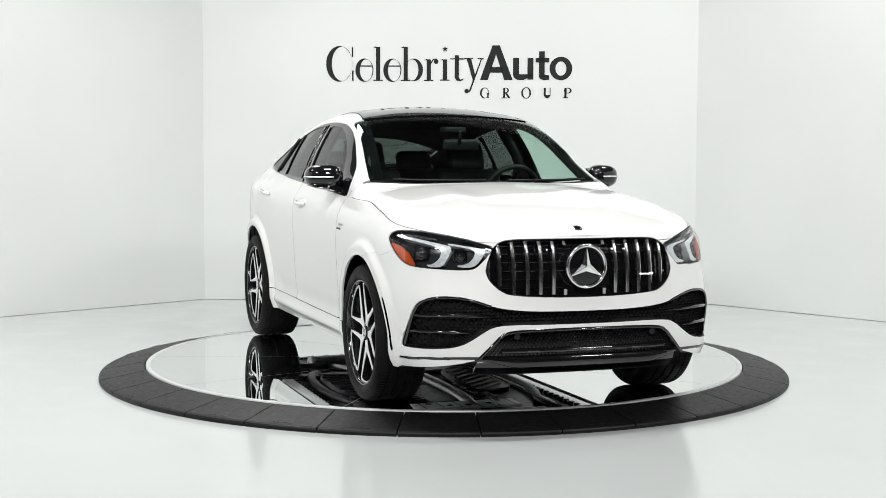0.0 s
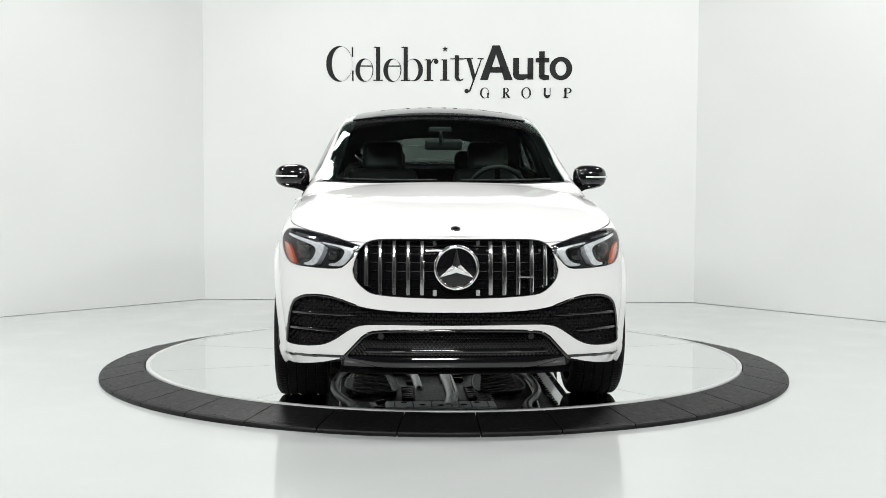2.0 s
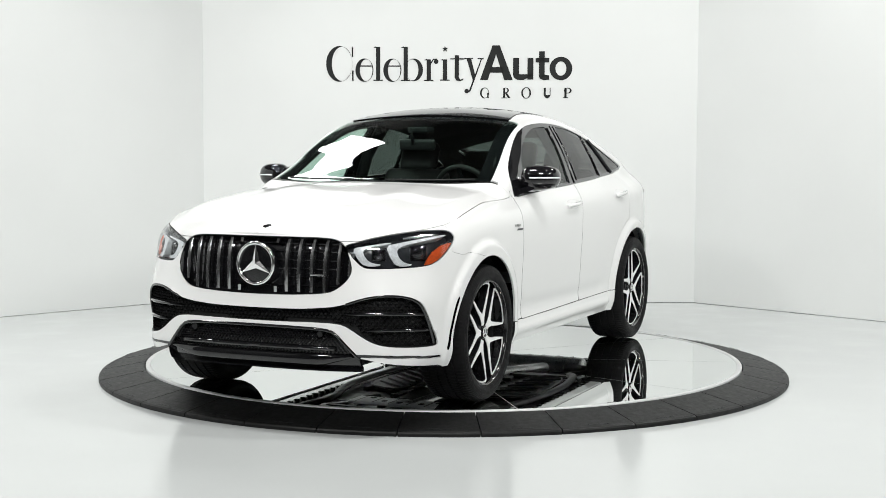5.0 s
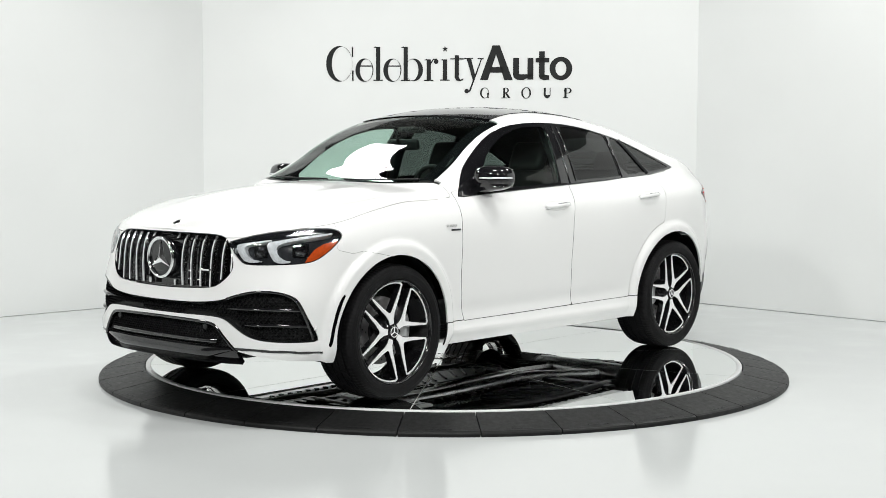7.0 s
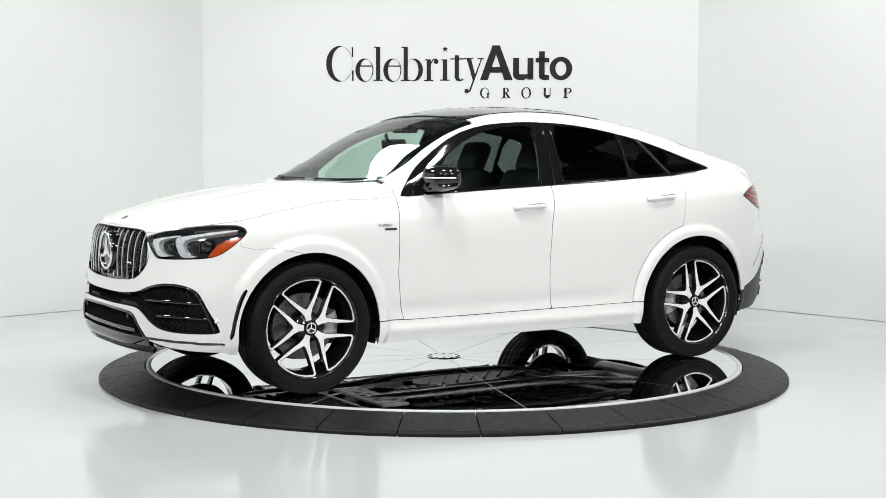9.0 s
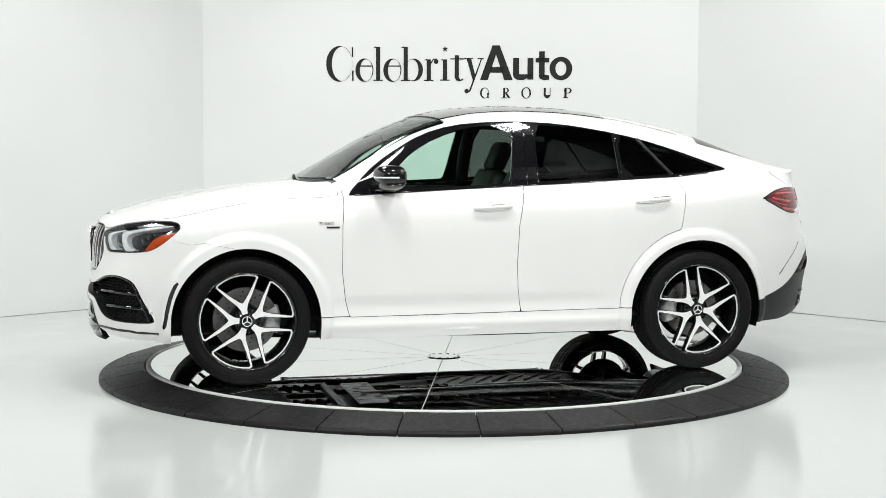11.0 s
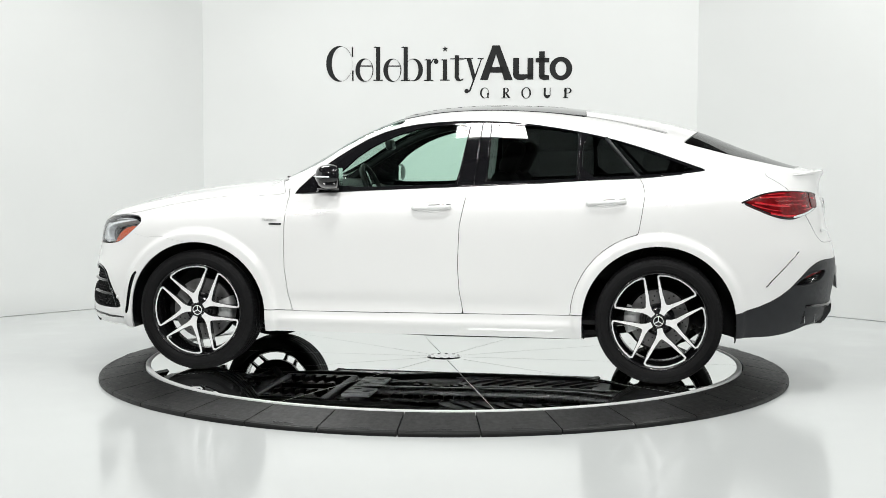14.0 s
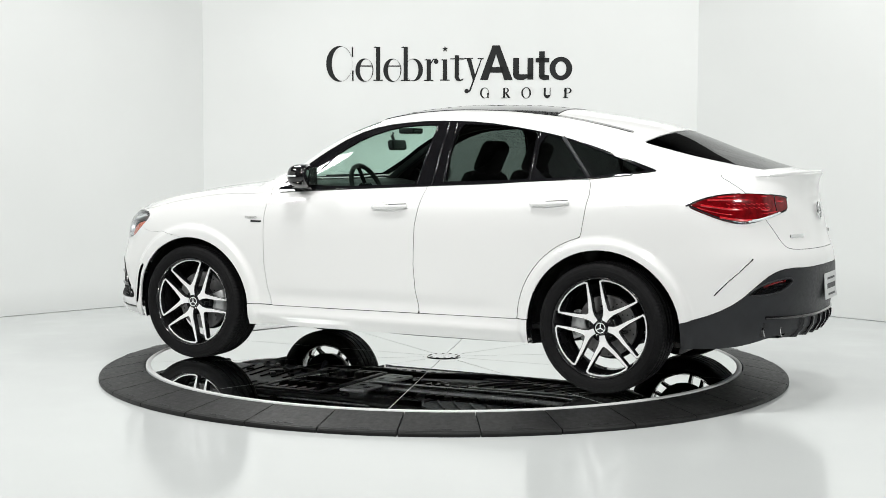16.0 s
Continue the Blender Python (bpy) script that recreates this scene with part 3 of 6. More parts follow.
    for wx in (WHEEL_X, -WHEEL_X):
        r = np.hypot(x - wx, z - WHEEL_Z)
        t = np.clip((0.532 - r) / 0.034, 0, 1)
        y += 0.026 * t * t * (3 - 2 * t) * (wv[None, :] < 1.0)
    # crease low on the doors
    y += 0.016 * np.exp(-((z - 0.335) / 0.026) ** 2) * np.clip((1.02 - np.abs(x)) / 0.12, 0, 1) * (wv[None, :] < 1.0)
    y -= 0.009 * np.exp(-((z - 0.455) / 0.05) ** 2) * (np.abs(x - 0.05) < 0.95) * np.clip((0.95 - np.abs(x - 0.05)) / 0.2, 0, 1)
    y[:, -1] = 0
    y[0, :] = 0
    y[-1, :] = 0
    nC = cols.shape[1]
    V = cols.reshape(-1, 3)
    F = []
    for i in range(NS - 1):
        for j in range(nC - 1):
            p, q, r, s = i * nC + j, i * nC + j + 1, (i + 1) * nC + j + 1, (i + 1) * nC + j
            F.append([p, q, r, s][::-1])
    du = np.gradient(cols, axis=0)
    dv = np.gradient(cols, axis=1)
    N = np.cross(du, dv)
    ln = np.linalg.norm(N, axis=-1, keepdims=True)
    N = N / np.maximum(ln, 1e-12)
    for i in (0, NS - 1):
        N[i] = N[1 if i == 0 else NS - 2]
        N[i, :, 1] = 0
    out = np.sign(np.sum(N * (cols - np.array([0, 0, 0.7])), axis=-1, keepdims=True))
    N = N * np.where(out == 0, 1, out)
    A = np.concatenate([N, np.broadcast_to(wv[None, :, None], (NS, nC, 1))], -1)
    return Skin(V, F, A.reshape(-1, 4))


SKIN = body_skin()
CAR = new("car")
tagged(CAR, "white coupe-styled SUV with black roof, mirrors and grille", "car")


def field(sk, proj, poly, rounds=2, extra=None):
    V = sk.V
    if proj == "side":
        P = V[:, [0, 2]]
    elif proj == "front":
        P = V[:, [1, 2]]
    elif proj == "nose":
        P = np.stack([np.degrees(np.arctan2(V[:, 1], V[:, 0] - 1.2)) * 0.0183, V[:, 2]], 1)
        poly = [(a * 0.0183, z) for a, z in poly]
    elif proj == "tail":
        P = np.stack([np.degrees(np.arctan2(V[:, 1], -(V[:, 0] + 1.3))) * 0.0195, V[:, 2]], 1)
        poly = [(a * 0.0195, z) for a, z in poly]
    g = poly_distance(P, chaikin(poly, rounds) if rounds else poly)
    for lo in (extra or []):
        g = np.maximum(g, lo(sk))
    return g


def take(sk, proj, poly, rounds=2, gap=0.004, extra=None):
    """Cuts a panel out of the skin, with a gap round it."""
    inside, _ = sk.cut(field(sk, proj, poly, rounds, extra) + gap / 2)
    _, rest = sk.cut(field(sk, proj, poly, rounds, extra) - gap / 2)
    return inside, rest


# panel rims coloured dark by default: the seal plus the shade inside the gaps
def both(sk, name, mat, label="", depth=0.012, edge=SEAL):
    a = sk.build(name, mat, CAR, label, depth, edge)
    b = sk.flipped().build(name, mat, CAR, label, depth, edge)
    return a, b


def across(sk, name, mat, label="", depth=0.012, edge=SEAL):
    return sk.joined(sk.flipped()).build(name, mat, CAR, label, depth, edge)


def ahead(x0):
    return lambda s: x0 - s.V[:, 0]


def behind(x0):
    return lambda s: s.V[:, 0] - x0


def above_w(w0):
    return lambda s: (w0 - s.N[:, 3]) * 0.5


rest = SKIN
# wheel openings
for wx in (WHEEL_X, -WHEEL_X):
    arch = 0.450 if wx > 0 else 0.466
    g = np.hypot(rest.V[:, 0] - wx, rest.V[:, 2] - (WHEEL_Z - 0.01)) - arch
    g = np.maximum(g, rest.N[:, 3] - 1)
    low = np.maximum(np.abs(rest.V[:, 0] - wx) - arch, rest.V[:, 2] - WHEEL_Z + 0.01)
    _, rest = rest.cut(np.minimum(g, low))
LINER = rest
BVH = BVHTree.FromPolygons([tuple(v) for v in SKIN.V], SKIN.F)


def on_nose(deg, z, out=0.0, side=1):
    d = Vector((math.cos(radians(deg)), math.sin(radians(deg)), 0))
    hit, n, _, _ = BVH.ray_cast(Vector((1.2, 0, z)), d)
    hit = hit if hit is not None else Vector((1.2, 0, z)) + d
    p = hit + d * out
    return Vector((p.x, p.y * side, p.z))


def on_tail(deg, z, out=0.0, side=1):
    d = Vector((-math.cos(radians(deg)), math.sin(radians(deg)), 0))
    hit, n, _, _ = BVH.ray_cast(Vector((-1.3, 0, z)), d)
    hit = hit if hit is not None else Vector((-1.3, 0, z)) + d
    p = hit + d * out
    return Vector((p.x, p.y * side, p.z))


def on_front(y, z, out=0.0):
    hit, n, _, _ = BVH.ray_cast(Vector((1.6, abs(y), z)), Vector((1, 0, 0)))
    x = hit.x if hit is not None else 2.2
    return Vector((x + out, y, z))


def on_rear(y, z, out=0.0):
    hit, n, _, _ = BVH.ray_cast(Vector((-3.2, abs(y), z)), Vector((1, 0, 0)))
    return Vector(((hit.x if hit is not None else -2.4) - out, y, z))


def on_side(x, z, out=0.0, side=1):
    hit, n, _, _ = BVH.ray_cast(Vector((x, 0.2, z)), Vector((0, 1, 0)))
    y = hit.y if hit is not None else 0.93
    return Vector((x, (y + out) * side, z))


def on_top(x, y, out=0.0):
    hit, n, _, _ = BVH.ray_cast(Vector((x, abs(y), 3)), Vector((0, 0, -1)))
    z = hit.z if hit is not None else 1.0
    return Vector((x, y, z + out))


# side windows
DLO = [(0.848, 1.139), (0.705, 1.288), (0.561, 1.394), (0.347, 1.518), (0.133, 1.581), (-0.118, 1.605), (-0.332, 1.608), (-0.583, 1.597), (-0.871, 1.556),
       (-1.124, 1.506), (-1.377, 1.433), (-1.595, 1.357), (-1.735, 1.309), (-1.735, 1.300), (-1.596, 1.281), (-1.360, 1.257), (-0.728, 1.221), (-0.188, 1.195), (0.349, 1.169), (0.80, 1.141)]
WIDE = [lambda s: 0.5 - s.V[:, 1]]
dlo, rest = take(rest, "side", DLO, 1, 0.002, WIDE)
PANES = [("front_side_window", [(0.635, 1.196), (0.509, 1.316), (0.419, 1.403), (0.24, 1.505), (0.026, 1.568), (-0.150, 1.580), (-0.262, 1.580), (-0.255, 1.50), (-0.205, 1.212), (-0.18, 1.210), (0.349, 1.186)], FRONT_G, "green-tinted front side glass"),
         ("rear_side_window", [(-0.412, 1.585), (-0.55, 1.582), (-0.727, 1.570), (-0.95, 1.535), (-0.953, 1.52), (-0.953, 1.26), (-0.95, 1.248), (-0.93, 1.246), (-0.42, 1.226), (-0.40, 1.226), (-0.40, 1.25)], DARK_G, "dark privacy glass"),
         ("quarter_window", [(-0.985, 1.525), (-1.10, 1.499), (-1.12, 1.49), (-1.315, 1.275), (-1.30, 1.268), (-0.985, 1.251)], DARK_G, "dark privacy glass"),
         ("rear_quarter_window", [(-1.143, 1.495), (-1.16, 1.492), (-1.383, 1.418), (-1.66, 1.314), (-1.665, 1.306), (-1.60, 1.292), (-1.36, 1.272), (-1.345, 1.275)], DARK_G, "dark privacy glass")]
for nm, poly, mat, lab in PANES:
    pane, dlo = take(dlo, "side", poly, 1, 0.001)
    both(pane.moved(-0.004), nm, mat, lab, 0.0, None)
for sd in (1, -1):
    for pts in (((-0.268, 1.575), (-0.212, 1.205)), ((-0.345, 1.592), (-0.318, 1.205)), ((-0.402, 1.588), (-0.392, 1.222)), ((-0.968, 1.530), (-0.968, 1.242))):
        bm = bmesh.new()
        add_tube(bm, [on_side(a + (c - a) * k / 6, b + (d - b) * k / 6, 0.002, sd) for (a, b), (c, d) in (pts,) for k in range(7)], 0.0045, 6)
        part("window_divider", bm, GLOSS, CAR, "gloss black divider strip", True)
    bm = bmesh.new()
    add_tube(bm, [on_side(-1.125 - 0.208 * k / 6, 1.500 - 0.236 * k / 6, 0.001, sd) for k in range(7)], 0.011, 8)
    part("window_divider", bm, GREYP, CAR, "dark grey slanted divider bar", True)
both(dlo, "window_surround", GLOSS, "gloss black window surround", 0.012, None)

# bonnet, windscreen, roof, rear window
def cowl(s):
    return 1.045 - 0.14 * (s.V[:, 1] / 0.77) ** 2


def header(s):
    return 0.235 - 0.06 * (s.V[:, 1] / 0.62) ** 2


def roof_edge(s):
    return np.interp(s.V[:, 0], [-1.0, -0.1, 0.25], [2.24, 2.15, 2.08])


def take_field(sk, fn, gap):
    inside, _ = sk.cut(fn(sk) + gap / 2)
    _, out = sk.cut(fn(sk) - gap / 2)
    return inside, out


screen, rest = take_field(rest, lambda s: np.maximum.reduce([s.V[:, 0] - cowl(s), header(s) - s.V[:, 0], (1.97 - s.N[:, 3]) * 0.6]), 0.004)
across(screen.moved(-0.003), "windscreen", SCREEN_G, "raked windscreen with a green-grey tint", 0.0, None)
band, _ = screen.cut(np.minimum.reduce([screen.V[:, 0] - header(screen) - 0.045, cowl(screen) - screen.V[:, 0] - 0.03, (screen.N[:, 3] - 2.12) * 0.6]))
across(band.moved(-0.007), "screen_border", GLOSS, "black enamel border", 0.0, None)
roof, rest = take_field(rest, lambda s: np.maximum.reduce([s.V[:, 0] - header(s), -0.955 - s.V[:, 0] - 0.05 * (s.V[:, 1] / 0.6) ** 2, (roof_edge(s) - s.N[:, 3]) * 0.6]), 0.005)
across(roof.moved(0.004), "roof_panel", GLOSS, "gloss black panoramic glass roof", 0.014, None)
slitr, rest = take_field(rest, lambda s: np.maximum.reduce([s.V[:, 0] + 0.955, -1.50 - s.V[:, 0], np.abs(s.N[:, 3] - 2.275) * 0.6 - 0.018]), 0.002)
both(slitr.moved(-0.008), "roof_gutter", MATTE, "black roof gutter strip", 0.0, None)
rwin, rest = take_field(rest, lambda s: np.maximum.reduce([s.V[:, 0] + 1.70 - 0.10 * (s.V[:, 1] / 0.6) ** 2, -2.345 - s.V[:, 0] + 0.10 * (s.V[:, 1] / 0.6) ** 2, (2.13 - s.N[:, 3]) * 0.6]), 0.004)
across(rwin.moved(-0.004), "rear_window", DARK_G, "dark sloping rear glass", 0.006, None)
rb, _ = rwin.cut(np.minimum.reduce([-(rwin.V[:, 0] + 1.70) - 0.03, rwin.V[:, 0] + 2.31, (rwin.N[:, 3] - 2.2) * 0.6]))
across(rb.moved(-0.008), "rear_window_border", GLOSS, "", 0.0, None)


def hood_field(s):
    line = smooth_interp(s.V[:, 0], [0.9, 1.03, 1.24, 1.59, 1.87, 2.12, 2.22, 2.29, 2.4], [1.14, 1.128, 1.122, 1.075, 1.016, 0.975, 0.945, 0.938, 0.938])
    return np.maximum(cowl(s) + 0.035 - s.V[:, 0], line - s.V[:, 2])


# lamps first, where the bonnet edge runs along them
HEAD = [(24.2, 0.915), (25.2, 0.922), (33, 0.965), (43, 0.990), (50, 0.993), (53.5, 0.985), (55.0, 0.955), (54.2, 0.93), (51, 0.868), (47.5, 0.820), (44, 0.806), (38, 0.800), (31.0, 0.797), (28.6, 0.806), (26.2, 0.86)]
head, rest = take(rest, "nose", HEAD, 1, 0.004, [ahead(1.6)])
TAIL = [(54.0, 1.108), (51, 1.135), (46, 1.165), (38, 1.180), (29, 1.172), (22.6, 1.158), (21.8, 1.150), (22.4, 1.085), (23.5, 1.078), (29, 1.048), (36, 1.010), (40, 1.006), (45, 1.030), (51, 1.080)]
tail, rest = take(rest, "tail", TAIL, 1, 0.004, [behind(-1.6)])
GRILLE = [(0, 0.957), (0.30, 0.957), (0.42, 0.953), (0.475, 0.935), (0.505, 0.90), (0.538, 0.81), (0.538, 0.775), (0.515, 0.73), (0.455, 0.680), (0.39, 0.666), (0.2, 0.655), (0, 0.652), (-0.2, 0.655), (-0.2, 0.957)]
grille, rest = take(rest, "front", GRILLE, 1, 0.004, [ahead(1.9)])
hood, rest = take_field(rest, hood_field, 0.0030)
across(hood, "bonnet", PAINT, "white bonnet with two raised domes", 0.012, None)
cowlp, rest = take_field(rest, lambda s: np.maximum.reduce([s.V[:, 0] - cowl(s) - 0.04, cowl(s) - s.V[:, 0], (1.75 - s.N[:, 3]) * 0.6]), 0.001)
across(cowlp.moved(-0.012), "cowl_panel", MATTE, "black plastic cowl below the windscreen", 0.0, None)

# nose
INTAKE = [(-0.2, 0.578), (0.0, 0.578), (0.24, 0.580), (0.40, 0.590), (0.50, 0.605), (0.60, 0.642), (0.68, 0.660), (0.77, 0.662), (0.84, 0.640), (0.872, 0.60), (0.892, 0.50), (0.905, 0.395), (0.90, 0.382), (0.78, 0.388),
          (0.70, 0.400), (0.64, 0.425), (0.55, 0.490), (0.50, 0.512), (0.40, 0.518), (0.2, 0.515), (0, 0.514), (-0.2, 0.514)]
intake, rest = take(rest, "front", INTAKE, 2, 0.003, [ahead(1.85)])
LOWER = [(-0.2, 0.492), (0.0, 0.492), (0.30, 0.490), (0.42, 0.484), (0.47, 0.470), (0.53, 0.405), (0.585, 0.345), (0.60, 0.335), (0.61, 0.20), (-0.2, 0.20)]
lower, rest = take(rest, "front", LOWER, 1, 0.003, [ahead(1.9)])
_, rest = rest.cut(np.maximum.reduce([rest.V[:, 2] - smooth_interp(rest.V[:, 1], [0.50, 0.60, 0.70, 0.95], [0.342, 0.332, 0.308, 0.262]), 1.96 - rest.V[:, 0]]))
lipline, rest = take_field(rest, lambda s: np.maximum.reduce([np.abs(s.V[:, 2] - smooth_interp(s.V[:, 1], [0.5, 0.6, 0.8, 0.95], [0.350, 0.346, 0.336, 0.314])) - 0.007, 1.98 - s.V[:, 0]]), 0.001)
both(lipline.moved(0.003), "lip_trim", GLOSS, "gloss black lip strip", 0.008, None)
VENT = [(1.862, 0.640), (1.888, 0.632), (1.915, 0.59), (1.935, 0.53), (1.950, 0.46), (1.962, 0.385), (1.972, 0.350), (1.948, 0.352), (1.938, 0.40), (1.925, 0.47), (1.908, 0.54), (1.885, 0.60)]
slot, rest = take(rest, "side", VENT, 1, 0.001, [lambda s: 0.6 - s.V[:, 1]])

# doors, sills, wings
FD = [(0.905, 1.235), (0.868, 1.135), (0.885, 0.96), (0.888, 0.68), (0.866, 0.50), (0.838, 0.396), (0.3, 0.399), (-0.262, 0.404), (-0.238, 0.55), (-0.229, 0.705), (-0.240, 0.952), (-0.289, 1.198), (-0.31, 1.26)]
RD = [(-0.31, 1.26), (-0.289, 1.198), (-0.240, 0.952), (-0.229, 0.705), (-0.238, 0.55), (-0.262, 0.404), (-0.930, 0.409), *[(-1.4675 + 0.541 * math.cos(radians(a)), 0.388 + 0.541 * math.sin(radians(a))) for a in range(8, 77, 4)], (-1.345, 0.945), (-1.362, 1.05), (-1.377, 1.157), (-1.36, 1.22), (-1.312, 1.29)]
BELT = [lambda s: s.N[:, 3] - 1.25]
fdoor, rest = take(rest, "side", FD, 0, 0.0035, BELT)
rdoor, rest = take(rest, "side", RD, 0, 0.0035, BELT)
fdoors = both(fdoor, "front_door", PAINT, "white front door")
rdoors = both(rdoor, "rear_door", PAINT, "white rear door")
sill, rest = take(rest, "side", [(1.03, 0.40), (1.03, 0.2), (-1.05, 0.2), (-1.05, 0.412), (-0.26, 0.404), (0.4, 0.398)], 0, 0.005)
both(sill, "side_skirt", PAINT, "white side skirt")
RVENT = [(37.5, 0.606), (35.5, 0.640), (31.5, 0.676), (26.5, 0.694), (24.2, 0.690), (24.6, 0.660), (27.5, 0.622), (31, 0.606), (36, 0.596)]
rear_black, rest = take(rest, "tail", [(64, 0.20), (64, 0.405), (55, 0.436), (46, 0.492), (40, 0.56), (35, 0.66), (31, 0.725), (26, 0.752), (18, 0.748), (8, 0.752), (-8, 0.752), (-8, 0.20)], 1, 0.003, [behind(-1.7)])
_, rear_black = rear_black.cut(rear_black.V[:, 2] - smooth_interp(rear_black.V[:, 1], [0, 0.40, 0.60, 0.74, 0.95], [0.395, 0.385, 0.350, 0.300, 0.26]))
rvent, rear_black = take(rear_black, "tail", RVENT, 1, 0.001)
across(rear_black, "rear_diffuser", GREYP, "dark grey plastic lower rear bumper")
for sd in (1, -1):
    bm = bmesh.new()
    add_tube(bm, chaikin([np.array(on_side(x, z, -0.0042, sd)) for x, z in ((-2.108, 0.600), (-2.135, 0.632), (-2.19, 0.690), (-2.25, 0.750), (-2.30, 0.808))], 2, False), 0.0062, 6)
    part("bumper_slit", bm, GLOSS, CAR, "black slit vent", True)
gate, rest = take(rest, "front", [(-0.3, 0.85), (0, 0.85), (0.40, 0.852), (0.52, 0.858), (0.555, 0.88), (0.60, 0.96), (0.66, 1.06), (0.70, 1.17), (0.71, 1.262), (0.68, 1.40), (-0.3, 1.40)], 1, 0.003, [behind(-2.1), lambda s: s.N[:, 3] - 1.15])
across(gate, "tailgate", PAINT, "white tailgate")
wing, rest = take(rest, "side", [(0.80, 1.30), (0.80, 1.14), (0.75, 0.96), (0.75, 0.39), (0.8, 0.2), (1.4, 0.2), (1.4, 0.80), (1.72, 0.862), (1.80, 0.852), (1.90, 0.875), (1.8, 1.30)], 0, 0.0014, [behind(1.95)])
both(wing, "front_wing", PAINT, "white front wing", 0.012, None)
bump, rest = rest.cut(1.4 - rest.V[:, 0])
across(bump, "front_bumper", PAINT, "white front bumper", 0.012, None)
across(rest, "body_shell", PAINT, "white body shell with roof rails and rear quarters", 0.012, None)

# inner lining, dark, seen in gaps and through the glass
lin = LINER
_, lin = take(lin, "side", DLO, 1, 0.0, WIDE)
_, lin = take_field(lin, lambda s: np.maximum.reduce([s.V[:, 0] - cowl(s) - 0.03, header(s) - s.V[:, 0], (1.97 - s.N[:, 3]) * 0.6]), 0.0)
_, lin = take_field(lin, lambda s: np.maximum.reduce([s.V[:, 0] + 1.70, -2.33 - s.V[:, 0], (2.13 - s.N[:, 3]) * 0.6]), 0.0)
_, lin = lin.cut(1.75 - lin.V[:, 0])
_, lin = lin.cut(lin.V[:, 0] + 2.05)
for wx in (WHEEL_X, -WHEEL_X):
    g = np.maximum(np.hypot(lin.V[:, 0] - wx, lin.V[:, 2] - WHEEL_Z) - 0.60, lin.N[:, 3] - 0.98)
    _, lin = lin.cut(g)
across(lin.moved(-0.03), "inner_lining", MATTE, "dark cabin lining", 0.0, None)

# ---- nose details ----


def backing(sk, name, mat, depth, label=""):
    """A recessed copy of a region with walls out to the surface."""
    m = sk.moved(-depth)
    m.build(name, mat, CAR, label, -depth, None)


backing(grille.joined(grille.flipped()), "grille_backing", GLOSS, 0.05, "black grille insert")
backing(intake.joined(intake.flipped()), "air_intake", MATTE, 0.045, "black bumper air intake")
backing(slot, "side_vent", GLOSS, 0.02, "narrow black air vent")
backing(slot.flipped(), "side_vent", GLOSS, 0.02, "narrow black air vent")
backing(lower.joined(lower.flipped()), "lower_intake", GLOSS, 0.028, "gloss black lower grille")


